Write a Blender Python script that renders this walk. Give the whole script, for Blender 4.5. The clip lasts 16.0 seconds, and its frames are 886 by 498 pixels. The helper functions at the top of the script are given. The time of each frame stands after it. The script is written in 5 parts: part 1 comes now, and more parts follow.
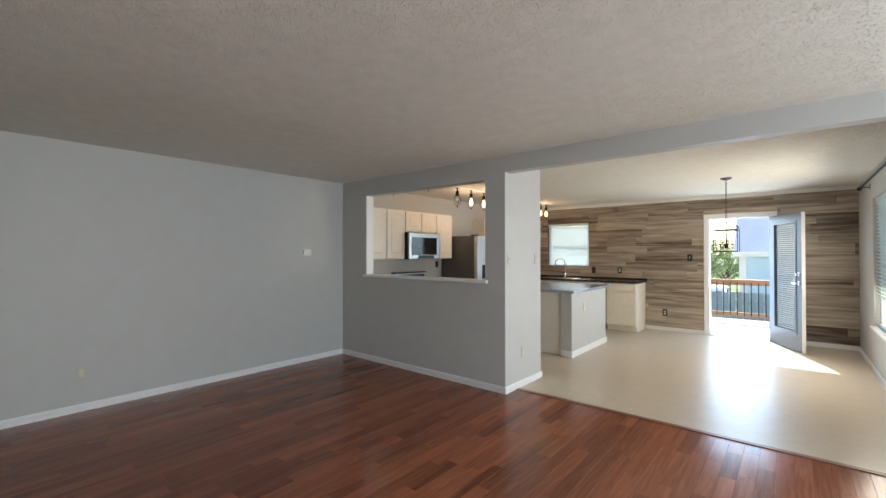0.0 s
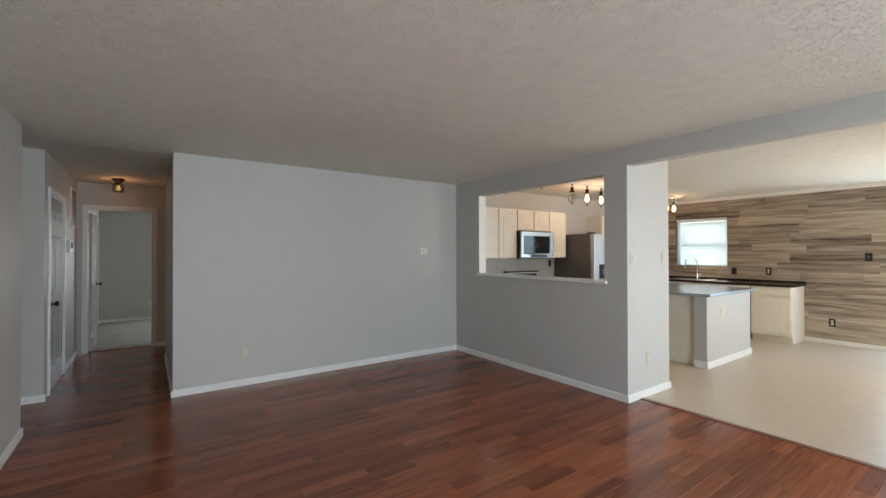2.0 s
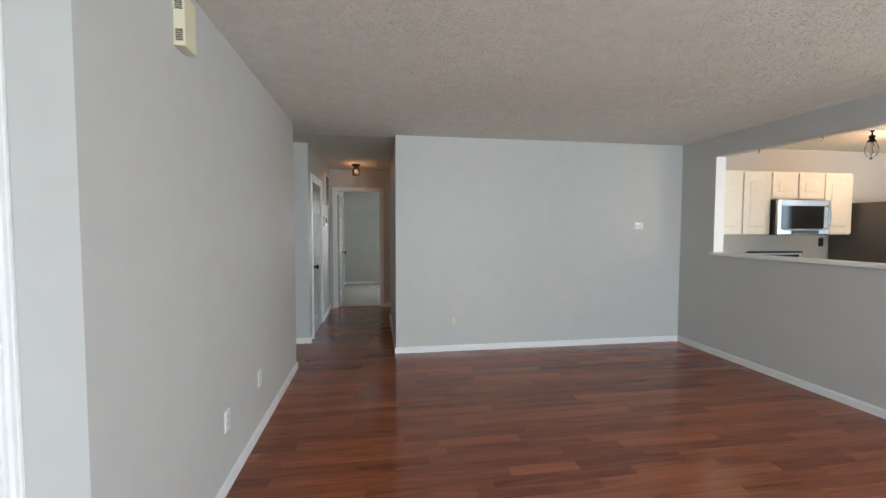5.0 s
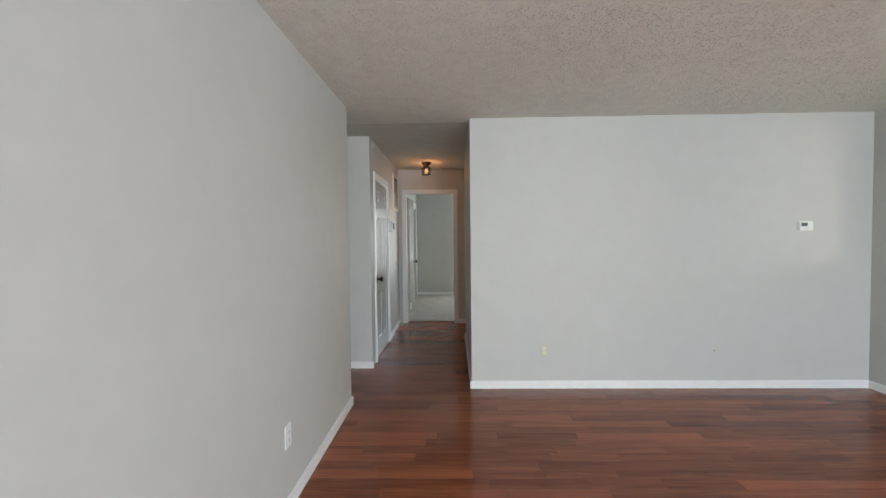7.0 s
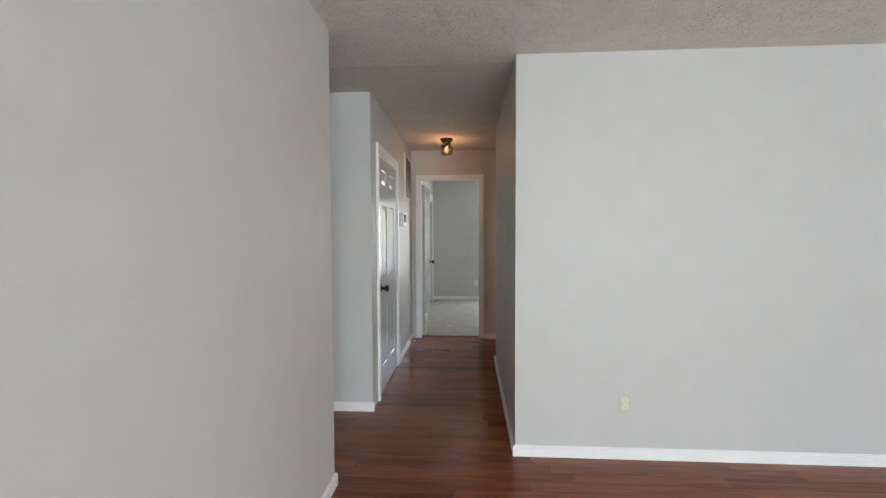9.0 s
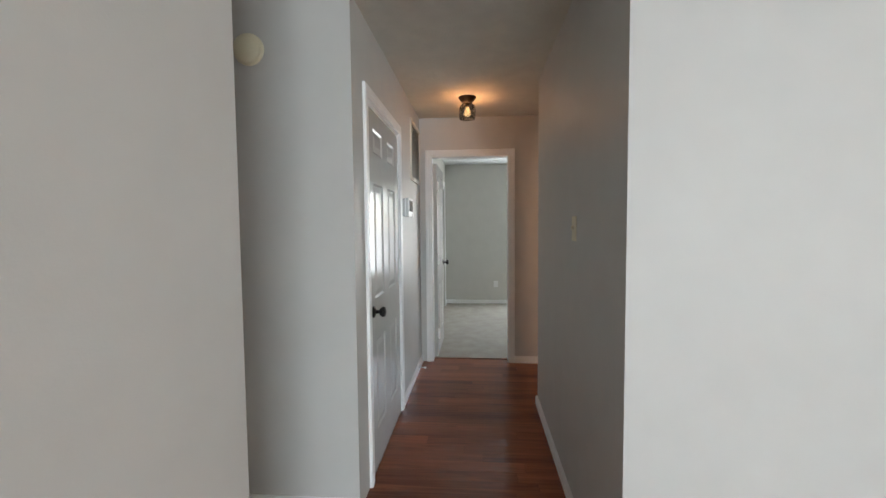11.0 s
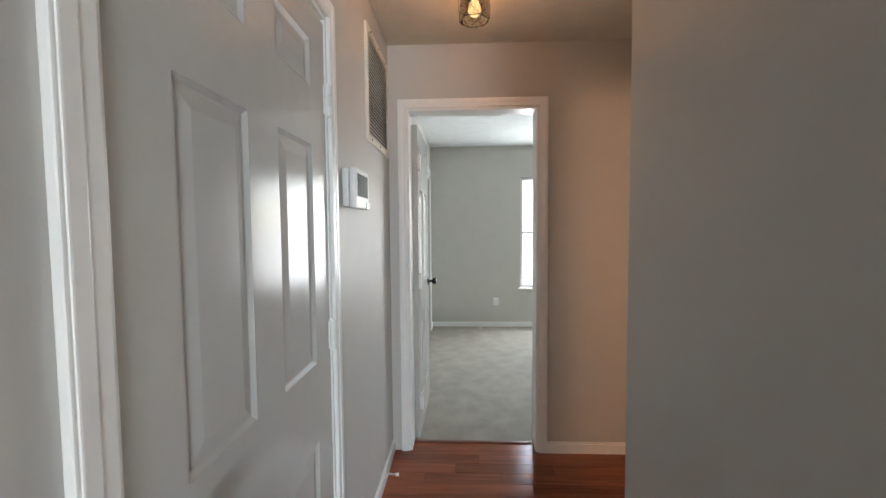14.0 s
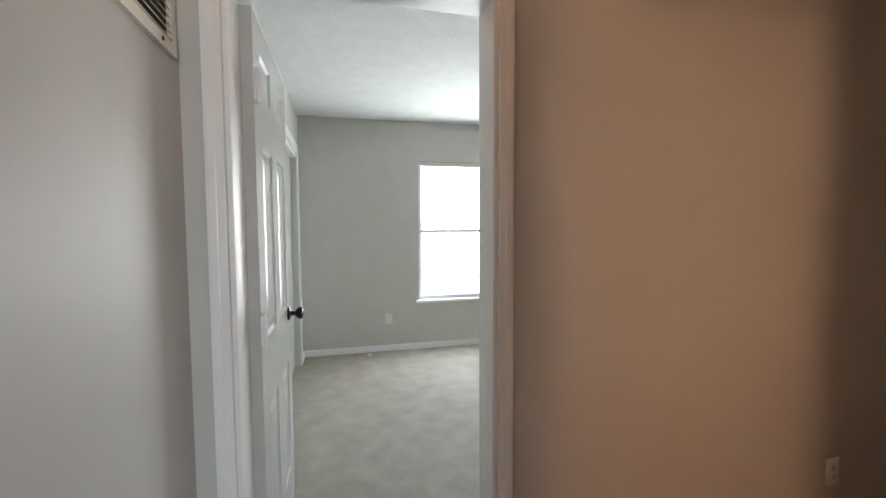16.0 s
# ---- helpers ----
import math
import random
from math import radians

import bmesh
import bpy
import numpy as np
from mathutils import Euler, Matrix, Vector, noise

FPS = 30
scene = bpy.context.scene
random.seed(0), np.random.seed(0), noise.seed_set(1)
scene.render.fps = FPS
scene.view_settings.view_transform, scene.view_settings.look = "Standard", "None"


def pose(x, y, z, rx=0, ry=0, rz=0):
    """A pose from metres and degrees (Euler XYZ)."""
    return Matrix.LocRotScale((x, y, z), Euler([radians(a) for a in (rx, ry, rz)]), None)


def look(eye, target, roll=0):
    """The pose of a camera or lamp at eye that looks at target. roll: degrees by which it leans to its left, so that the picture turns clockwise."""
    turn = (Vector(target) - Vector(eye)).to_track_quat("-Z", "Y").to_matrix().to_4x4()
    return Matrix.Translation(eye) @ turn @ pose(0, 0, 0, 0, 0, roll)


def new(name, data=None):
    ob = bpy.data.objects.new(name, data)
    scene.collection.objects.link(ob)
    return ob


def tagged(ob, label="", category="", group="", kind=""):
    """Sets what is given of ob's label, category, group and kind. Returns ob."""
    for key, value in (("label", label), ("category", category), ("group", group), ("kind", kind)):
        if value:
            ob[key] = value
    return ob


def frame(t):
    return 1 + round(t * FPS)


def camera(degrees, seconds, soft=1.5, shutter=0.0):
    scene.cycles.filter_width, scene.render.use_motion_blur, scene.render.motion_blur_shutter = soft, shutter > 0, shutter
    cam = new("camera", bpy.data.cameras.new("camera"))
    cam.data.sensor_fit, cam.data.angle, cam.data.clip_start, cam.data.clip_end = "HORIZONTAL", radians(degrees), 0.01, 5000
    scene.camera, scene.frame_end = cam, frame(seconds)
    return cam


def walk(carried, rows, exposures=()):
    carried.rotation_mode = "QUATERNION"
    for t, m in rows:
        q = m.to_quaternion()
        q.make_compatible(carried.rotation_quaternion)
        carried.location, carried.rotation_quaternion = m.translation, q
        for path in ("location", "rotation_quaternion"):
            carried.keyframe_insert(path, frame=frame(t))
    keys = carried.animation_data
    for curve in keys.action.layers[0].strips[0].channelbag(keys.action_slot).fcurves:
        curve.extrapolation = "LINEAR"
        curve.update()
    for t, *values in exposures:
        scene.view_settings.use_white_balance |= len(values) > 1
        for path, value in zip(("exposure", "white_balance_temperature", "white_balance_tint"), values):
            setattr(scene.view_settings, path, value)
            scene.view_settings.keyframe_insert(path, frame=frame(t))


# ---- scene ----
cam = camera(93.3, 16.0)
PATH = [
    (0, (-0.011, 0.548, 1.434), (-1.294, 2.082, 1.455), 0.0),
    (0.5, (-0.011, 0.523, 1.429), (-1.384, 1.977, 1.454), -0.1),
    (1, (-0.01, 0.523, 1.432), (-1.472, 1.887, 1.455), -0.1),
    (1.5, (-0.007, 0.524, 1.426), (-1.554, 1.791, 1.449), -0.1),
    (2, (-0.024, 0.495, 1.436), (-1.657, 1.65, 1.452), -0.1),
    (2.5, (-0.028, 0.476, 1.426), (-1.747, 1.498, 1.439), 0.1),
    (3, (-0.028, 0.461, 1.416), (-1.828, 1.332, 1.419), -0.0),
    (3.5, (-0.045, 0.448, 1.421), (-1.913, 1.161, 1.387), 0.1),
    (4, (-0.051, 0.464, 1.389), (-1.97, 1.024, 1.337), 0.0),
    (4.5, (-0.102, 0.489, 1.371), (-2.055, 0.915, 1.3), 0.0),
    (5, (-0.285, 0.497, 1.412), (-2.258, 0.809, 1.314), 0.1),
    (5.2, (-0.36, 0.495, 1.406), (-2.34, 0.764, 1.312), -0.1),
    (7.5, (-1.485, 0.558, 1.391), (-3.481, 0.463, 1.319), -0.5),
    (8, (-1.792, 0.53, 1.385), (-3.788, 0.417, 1.306), -0.4),
    (8.5, (-2.099, 0.463, 1.397), (-4.094, 0.345, 1.331), -0.2),
    (9, (-2.419, 0.423, 1.377), (-4.413, 0.299, 1.3), -0.2),
    (11.3, (-3.833, 0.228, 1.381), (-5.823, 0.06, 1.269), -0.6),
    (11.5, (-3.942, 0.213, 1.383), (-5.932, 0.045, 1.271), -0.7),
    (12, (-4.182, 0.175, 1.393), (-6.172, 0.007, 1.276), -0.9),
    (12.5, (-4.454, 0.172, 1.385), (-6.444, 0.006, 1.276), -0.8),
    (13, (-4.707, 0.162, 1.375), (-6.699, 0.016, 1.26), -0.8),
    (13.5, (-5.015, 0.131, 1.379), (-7.009, 0.017, 1.27), -0.6),
    (14, (-5.334, 0.113, 1.379), (-7.329, 0.021, 1.27), -0.5),
    (14.5, (-5.67, 0.093, 1.392), (-7.667, 0.055, 1.267), -0.3),
    (15, (-5.981, 0.059, 1.394), (-7.976, 0.13, 1.278), -0.1),
    (15.5, (-6.286, 0.064, 1.374), (-8.269, 0.29, 1.258), -0.1),
    (16, (-6.582, 0.082, 1.358), (-8.521, 0.557, 1.239), -0.3),
]
EXPOSURE = [(0.0, 1.56, 6500, 10), (2.0, 1.76, 6500, 10), (3.5, 2.12, 6360, 10), (5.0, 2.26, 6400, 10), (7.5, 2.58, 6500, 10), (9.0, 2.7, 6500, 10), (11.5, 2.85, 6500, 10), (12.5, 3.38, 6800, 7), (13.0, 3.38, 6800, 7), (13.5, 3.18, 6680, 8), (14.0, 3.04, 6500, 10), (15.0, 3.03, 6500, 10), (16.0, 2.98, 6500, 10)]
walk(cam, [(t, look(eye, target, roll)) for t, eye, target, roll in PATH], EXPOSURE)

# ---- world, sun, window light ----
world = bpy.data.worlds.new("world")
scene.world = world
world.use_nodes = True
wn = world.node_tree.nodes
sky = wn.new("ShaderNodeTexSky")
sky.sky_type, sky.sun_disc = "NISHITA", False
SUN_WAY = Vector((0.382, -0.925, -0.96)).normalized()
sky.sun_elevation = math.asin(-SUN_WAY.z)
sky.sun_rotation = math.atan2(-SUN_WAY.x, -SUN_WAY.y)
world.node_tree.links.new(sky.outputs[0], wn["Background"].inputs[0])
wn["Background"].inputs[1].default_value = 0.15
sun = new("sun", bpy.data.lights.new("sun", "SUN"))
sun.data.energy, sun.data.angle, sun.data.color = 4.6, radians(0.5), (1.0, 0.94, 0.85)
sun.matrix_world = look((0, 0, 0), SUN_WAY)


def window_light(name, eye, target, w, h, watts, color):
    """Sky light that falls in through one opening."""
    data = bpy.data.lights.new(name, "AREA")
    data.shape, data.size, data.size_y, data.energy, data.color = "RECTANGLE", w, h, watts, color
    ob = new(name, data)
    ob.matrix_world = look(eye, target)
    return ob


def bulb_light(name, place, watts, color, radius=0.03):
    data = bpy.data.lights.new(name, "POINT")
    data.energy, data.color, data.shadow_soft_size = watts, color, radius
    ob = new(name, data)
    ob.location = place
    return ob


LE = 3.2
DAY = (0.79, 0.905, 1.0)
window_light("living_window_light", (LE - 0.05, 2.7, 1.35), (-3.0, 2.7, 1.2), 2.7, 1.35, 57, DAY)
window_light("dining_window_light", (0.70, 6.9, 1.25), (-3.0, 6.9, 0.2), 1.6, 1.2, 18.5, (1.0, 0.90, 0.76))
window_light("patio_door_light", (-0.71, 9.31, 1.05), (-0.71, 5.0, 0.9), 0.84, 1.9, 10.5, (0.45, 0.72, 1.0))
window_light("bedroom_window_light", (-10.97, 1.55, 1.28), (-8.0, 1.2, 1.1), 1.2, 1.4, 6.0, (0.91, 0.97, 1.0))
WARM = (1.0, 0.45, 0.18)
bulb_light("hall_bulb_light", (-7.20, 0.172, 2.30), 0.33, WARM, 0.004)
for by in (5.85, 6.2, 8.2):
    bulb_light("kitchen_bulb_light", (-3.87, by, 2.22), 1.8, (1.0, 0.59, 0.34))

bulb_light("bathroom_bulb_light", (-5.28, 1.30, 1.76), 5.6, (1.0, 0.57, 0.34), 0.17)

# ---- materials ----


def material(name, color, rough=0.5, metal=0.0, vary=0.08, scale=8.0, bump=0.0, bump_scale=60.0, spec=0.5,
             stretch=(1, 1, 1), tint=None, rough_vary=0.08):
    """Plain surface with variation at two scales, fine relief and uneven gloss."""
    m = bpy.data.materials.new(name)
    m.use_nodes = True
    n, l = m.node_tree.nodes, m.node_tree.links
    b = n["Principled BSDF"]
    b.inputs["Metallic"].default_value = metal
    b.inputs["Specular IOR Level"].default_value = spec
    co = n.new("ShaderNodeTexCoord")
    mp = n.new("ShaderNodeMapping")
    mp.inputs["Scale"].default_value = stretch
    l.new(co.outputs["Object"], mp.inputs[0])
    big = n.new("ShaderNodeTexNoise")
    big.inputs["Scale"].default_value, big.inputs["Detail"].default_value = scale * 0.15, 4
    small = n.new("ShaderNodeTexNoise")
    small.inputs["Scale"].default_value, small.inputs["Detail"].default_value = scale * 3, 6
    add = n.new("ShaderNodeMath")
    add.operation = "ADD"
    for k, tex in enumerate((big, small)):
        l.new(mp.outputs[0], tex.inputs["Vector"])
        l.new(tex.outputs["Fac"], add.inputs[k])
    ramp = n.new("ShaderNodeMapRange")
    ramp.interpolation_type = "SMOOTHSTEP"
    ramp.inputs["From Min"].default_value, ramp.inputs["From Max"].default_value = 0.55, 1.45
    l.new(add.outputs[0], ramp.inputs["Value"])
    mix = n.new("ShaderNodeMix")
    mix.data_type = "RGBA"
    c = Vector(color)
    other = Vector(tint) if tint else c * (1 - 2 * vary)
    mix.inputs[6].default_value = (*(c * (1 + vary * 0.5)), 1)
    mix.inputs[7].default_value = (*other, 1)
    l.new(ramp.outputs[0], mix.inputs[0])
    l.new(mix.outputs[2], b.inputs["Base Color"])
    rr = n.new("ShaderNodeMapRange")
    rr.inputs["To Min"].default_value = max(0.02, rough - rough_vary)
    rr.inputs["To Max"].default_value = min(1, rough + rough_vary)
    l.new(big.outputs["Fac"], rr.inputs["Value"])
    l.new(rr.outputs[0], b.inputs["Roughness"])
    if bump:
        grain = n.new("ShaderNodeTexNoise")
        grain.inputs["Scale"].default_value, grain.inputs["Detail"].default_value = bump_scale, 3
        l.new(mp.outputs[0], grain.inputs["Vector"])
        bn = n.new("ShaderNodeBump")
        bn.inputs["Strength"].default_value, bn.inputs["Distance"].default_value = bump, 0.004
        l.new(grain.outputs["Fac"], bn.inputs["Height"])
        l.new(bn.outputs[0], b.inputs["Normal"])
    return m


def popcorn(name, color, relief=0.42):
    """Sprayed, knobbly ceiling texture."""
    m = material(name, color, 0.95, vary=0.05, scale=3, spec=0.2)
    n, l = m.node_tree.nodes, m.node_tree.links
    co = n.new("ShaderNodeTexCoord")
    vor = n.new("ShaderNodeTexVoronoi")
    vor.inputs["Scale"].default_value, vor.inputs["Randomness"].default_value = 66, 1.0
    clump = n.new("ShaderNodeTexNoise")
    clump.inputs["Scale"].default_value, clump.inputs["Detail"].default_value, clump.inputs["Roughness"].default_value = 85, 4, 0.7
    l.new(co.outputs["Object"], vor.inputs["Vector"])
    ramp = n.new("ShaderNodeMapRange")
    ramp.inputs["From Min"].default_value, ramp.inputs["From Max"].default_value = 0.42, 0.08
    l.new(vor.outputs["Distance"], ramp.inputs["Value"])
    bn = n.new("ShaderNodeBump")
    bn.inputs["Strength"].default_value, bn.inputs["Distance"].default_value = relief, 0.022
    l.new(co.outputs["Object"], clump.inputs["Vector"])
    both = n.new("ShaderNodeMath")
    both.operation = "MULTIPLY"
    l.new(ramp.outputs[0], both.inputs[0])
    l.new(clump.outputs["Fac"], both.inputs[1])
    l.new(both.outputs[0], bn.inputs["Height"])
    l.new(bn.outputs[0], n["Principled BSDF"].inputs["Normal"])
    return m


def wood(name, dark, light, along, rough, grain=30.0, stretch=14.0, per_piece=0.6, spec=0.5, bands=0.5, per_island=False, lo=0.32, hi=0.68):
    """Planks: grain drawn out along one axis, each piece with its own tone."""
    m = bpy.data.materials.new(name)
    m.use_nodes = True
    n, l = m.node_tree.nodes, m.node_tree.links
    b = n["Principled BSDF"]
    b.inputs["Specular IOR Level"].default_value = spec
    co = n.new("ShaderNodeTexCoord")
    if per_island:
        rnd = n.new("ShaderNodeNewGeometry").outputs["Random Per Island"]
    else:
        rnd = n.new("ShaderNodeObjectInfo").outputs["Random"]
    shift = n.new("ShaderNodeVectorMath")
    shift.operation = "MULTIPLY_ADD"
    comb = n.new("ShaderNodeCombineXYZ")
    for k in range(3):
        l.new(rnd, comb.inputs[k])
    l.new(comb.outputs[0], shift.inputs[0])
    shift.inputs[1].default_value = (37, 53, 71)
    geo = n.new("ShaderNodeNewGeometry")
    l.new(geo.outputs["Position"], shift.inputs[2])
    mp = n.new("ShaderNodeMapping")
    sc = [grain] * 3
    sc["xyz".index(along)] = grain / stretch
    mp.inputs["Scale"].default_value = sc
    l.new(shift.outputs[0], mp.inputs[0])
    g1 = n.new("ShaderNodeTexNoise")
    g1.inputs["Scale"].default_value, g1.inputs["Detail"].default_value, g1.inputs["Distortion"].default_value = 1.0, 6, 0.6
    g2 = n.new("ShaderNodeTexNoise")
    g2.inputs["Scale"].default_value, g2.inputs["Detail"].default_value = 0.22, 3
    for g in (g1, g2):
        l.new(mp.outputs[0], g.inputs["Vector"])
    f1 = n.new("ShaderNodeMath")
    f1.operation, f1.inputs[1].default_value = "MULTIPLY", 1.0 - bands
    f2 = n.new("ShaderNodeMath")
    f2.operation, f2.inputs[1].default_value = "MULTIPLY_ADD", bands
    l.new(g1.outputs["Fac"], f1.inputs[0])
    l.new(g2.outputs["Fac"], f2.inputs[0])
    l.new(f1.outputs[0], f2.inputs[2])
    f3 = n.new("ShaderNodeMath")
    f3.operation, f3.inputs[1].default_value = "MULTIPLY_ADD", per_piece
    l.new(rnd, f3.inputs[0])
    l.new(f2.outputs[0], f3.inputs[2])
    ramp = n.new("ShaderNodeMapRange")
    ramp.inputs["From Min"].default_value, ramp.inputs["From Max"].default_value = lo, hi + per_piece
    l.new(f3.outputs[0], ramp.inputs["Value"])
    mix = n.new("ShaderNodeMix")
    mix.data_type = "RGBA"
    mix.inputs[6].default_value, mix.inputs[7].default_value = (*dark, 1), (*light, 1)
    l.new(ramp.outputs[0], mix.inputs[0])
    l.new(mix.outputs[2], b.inputs["Base Color"])
    rr = n.new("ShaderNodeMapRange")
    rr.inputs["To Min"].default_value, rr.inputs["To Max"].default_value = rough - 0.06, rough + 0.1
    l.new(g2.outputs["Fac"], rr.inputs["Value"])
    l.new(rr.outputs[0], b.inputs["Roughness"])
    bn = n.new("ShaderNodeBump")
    bn.inputs["Strength"].default_value, bn.inputs["Distance"].default_value = 0.12, 0.001
    l.new(g1.outputs["Fac"], bn.inputs["Height"])
    l.new(bn.outputs[0], b.inputs["Normal"])
    return m


def glowing(name, color, strength):
    m = bpy.data.materials.new(name)
    m.use_nodes = True
    b = m.node_tree.nodes["Principled BSDF"]
    b.inputs["Base Color"].default_value = (*color, 1)
    b.inputs["Emission Color"].default_value = (*color, 1)
    b.inputs["Emission Strength"].default_value = strength
    return m


def clear_glass(name, color=(1, 1, 1), rough=0.0):
    m = bpy.data.materials.new(name)
    m.use_nodes = True
    b = m.node_tree.nodes["Principled BSDF"]
    b.inputs["Base Color"].default_value = (*color, 1)
    b.inputs["Transmission Weight"].default_value = 1.0
    b.inputs["Roughness"].default_value = rough
    b.inputs["IOR"].default_value = 1.1
    return m


WALL = material("grey_wall_paint", (0.55, 0.543, 0.52), 0.5, vary=0.025, scale=2.0, bump=0.06, bump_scale=170, spec=0.24)
BEDWALL = material("pale_grey_wall_paint", (0.56, 0.55, 0.51), 0.6, vary=0.03, scale=2.0, bump=0.06, bump_scale=170, spec=0.3)
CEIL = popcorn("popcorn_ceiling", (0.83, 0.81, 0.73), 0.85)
# hallway copy of the ceiling: the dimmer light there is put into its colour
CEIL_HALL = popcorn("dimmed_popcorn_ceiling", (0.70, 0.68, 0.60), 0.28)
CEIL_WHITE = popcorn("white_popcorn_ceiling", (0.80, 0.82, 0.83), 0.35)
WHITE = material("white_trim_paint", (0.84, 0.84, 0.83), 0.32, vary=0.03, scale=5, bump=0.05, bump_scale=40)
# white doors: colour darkened to stand in for weaker daylight on them
DOORWHITE = material("dimmed_white_gloss_door_paint", (0.54, 0.54, 0.52), 0.22, vary=0.03, scale=5, bump=0.03, bump_scale=25, spec=0.15)
CREAM = material("cream_cabinet_paint", (0.83, 0.79, 0.69), 0.4, vary=0.04, scale=5, bump=0.05)
DUCT = material("dusty_duct", (0.20, 0.18, 0.15), 0.9, vary=0.15)
IVORY = material("ivory_plastic", (0.74, 0.68, 0.50), 0.4, vary=0.03)
PLASTIC = material("white_plastic", (0.78, 0.78, 0.77), 0.38, vary=0.03)
BLACK = material("black_metal", (0.012, 0.011, 0.010), 0.38, metal=0.6, vary=0.2)
BLACKPLASTIC = material("black_plastic", (0.015, 0.015, 0.016), 0.35, vary=0.2)
BRONZE = material("dark_bronze", (0.035, 0.025, 0.018), 0.42, metal=0.8, vary=0.2)
STEEL = material("brushed_steel", (0.55, 0.54, 0.53), 0.3, metal=1.0, vary=0.08, stretch=(1, 12, 1))
DARKSTEEL = material("dark_grey_enamel", (0.10, 0.092, 0.083), 0.42, vary=0.06)
FRIDGESTEEL = material("pale_brushed_steel", (0.78, 0.79, 0.81), 0.42, metal=0.85, vary=0.06, stretch=(1, 12, 1))
CHROME = material("chrome", (0.8, 0.8, 0.82), 0.08, metal=1.0, vary=0.02)
COUNTER = material("dark_stone_laminate", (0.035, 0.028, 0.024), 0.25, vary=0.35, scale=40)
# the blue in this grey laminate is the sky's reflection, put into the colour
ISLANDTOP = material("sky_tinted_grey_laminate", (0.36, 0.42, 0.48), 0.22, vary=0.12, scale=40)
TILE = material("beige_sheet_vinyl", (0.58, 0.49, 0.385), 0.33, vary=0.05, scale=3, rough_vary=0.03, spec=0.42)
CARPET = material("grey_cut_pile_carpet", (0.40, 0.375, 0.33), 0.95, vary=0.05, scale=2.2, bump=0.3, bump_scale=420, spec=0.1, tint=(0.29, 0.27, 0.235))
FLOORWOOD = wood("red_brown_laminate", (0.09, 0.023, 0.011), (0.37, 0.115, 0.052), "y", 0.16, grain=60, stretch=18, per_piece=0.27, bands=0.45, spec=0.31, lo=0.34, hi=0.65)
FLOORWOOD_REST = wood("red_brown_laminate_rest", (0.09, 0.023, 0.011), (0.37, 0.115, 0.052), "y", 0.16, grain=60, stretch=18, per_piece=0.27, bands=0.45, spec=0.31, lo=0.34, hi=0.65, per_island=True)
ACCENT = wood("grey_brown_accent_plank", (0.085, 0.060, 0.044), (0.52, 0.44, 0.355), "x", 0.5, grain=24, stretch=17, per_piece=0.16, spec=0.3, bands=0.45, lo=0.41, hi=0.57)
DECKWOOD = wood("weathered_deck_wood", (0.50, 0.42, 0.34), (0.72, 0.64, 0.54), "x", 0.7, grain=30, stretch=12, per_piece=0.3)
RAILWOOD = wood("stained_rail_wood", (0.34, 0.20, 0.12), (0.58, 0.40, 0.27), "x", 0.6, grain=30, stretch=12, per_piece=0.2)
SUBFLOOR = material("dark_underlay", (0.03, 0.012, 0.007), 0.8, vary=0.1)
THRESHOLD = material("red_wood_threshold", (0.22, 0.085, 0.05), 0.3, vary=0.2, scale=20)
NAVY = material("slate_blue_door_paint", (0.075, 0.092, 0.122), 0.35, vary=0.06)
BLIND = material("white_blind_slat", (0.82, 0.85, 0.86), 0.5, vary=0.03)
bt = BLIND.node_tree
thin, blend = bt.nodes.new("ShaderNodeBsdfTranslucent"), bt.nodes.new("ShaderNodeMixShader")
thin.inputs[0].default_value, blend.inputs[0].default_value = (0.72, 0.84, 0.88, 1), 0.45
bt.links.new(bt.nodes["Principled BSDF"].outputs[0], blend.inputs[1])
bt.links.new(thin.outputs[0], blend.inputs[2])
bt.links.new(blend.outputs[0], bt.nodes["Material Output"].inputs[0])
GLASS = clear_glass("window_glass")
BULBGLASS = clear_glass("bulb_glass", (1.0, 0.97, 0.92))
FILAMENT = glowing("lit_filament", (1.0, 0.66, 0.30), 1.5)
FILAMENT_HALL = glowing("lit_hall_filament", (1.0, 0.60, 0.26), 0.22)
SIDING = material("pale_blue_siding", (0.62, 0.76, 0.78), 0.7, vary=0.05)
SHINGLE = material("grey_roof_shingle", (0.60, 0.61, 0.66), 0.9, vary=0.05, scale=10, bump=0.4, bump_scale=30)
GRASS = material("lawn", (0.07, 0.12, 0.035), 0.95, vary=0.3, scale=4, bump=0.8, bump_scale=60, tint=(0.12, 0.14, 0.05))
BARK = material("bark", (0.10, 0.075, 0.055), 0.9, vary=0.3, bump=0.8, bump_scale=20)
LEAF = material("green_leaf", (0.15, 0.22, 0.08), 0.6, vary=0.3, scale=3, tint=(0.24, 0.31, 0.13))
CARPAINT = material("silver_car_paint", (0.55, 0.57, 0.6), 0.25, metal=0.4, vary=0.03)
TYRE = material("tyre_rubber", (0.02, 0.02, 0.02), 0.85, vary=0.1)
FENCE = material("grey_fence_board", (0.42, 0.50, 0.53), 0.85, vary=0.15, scale=6)
SCREEN = material("dark_lcd_glass", (0.10, 0.13, 0.14), 0.08, vary=0.1)
MWGLASS = material("microwave_door_glass", (0.008, 0.010, 0.013), 0.06, vary=0.1, spec=0.25)
OVENWHITE = material("white_enamel", (0.8, 0.8, 0.78), 0.25, vary=0.02)
PUTTY = material("pale_wall_putty", (0.55, 0.53, 0.46), 0.6, vary=0.05)

# ---- builders ----
AT = {}


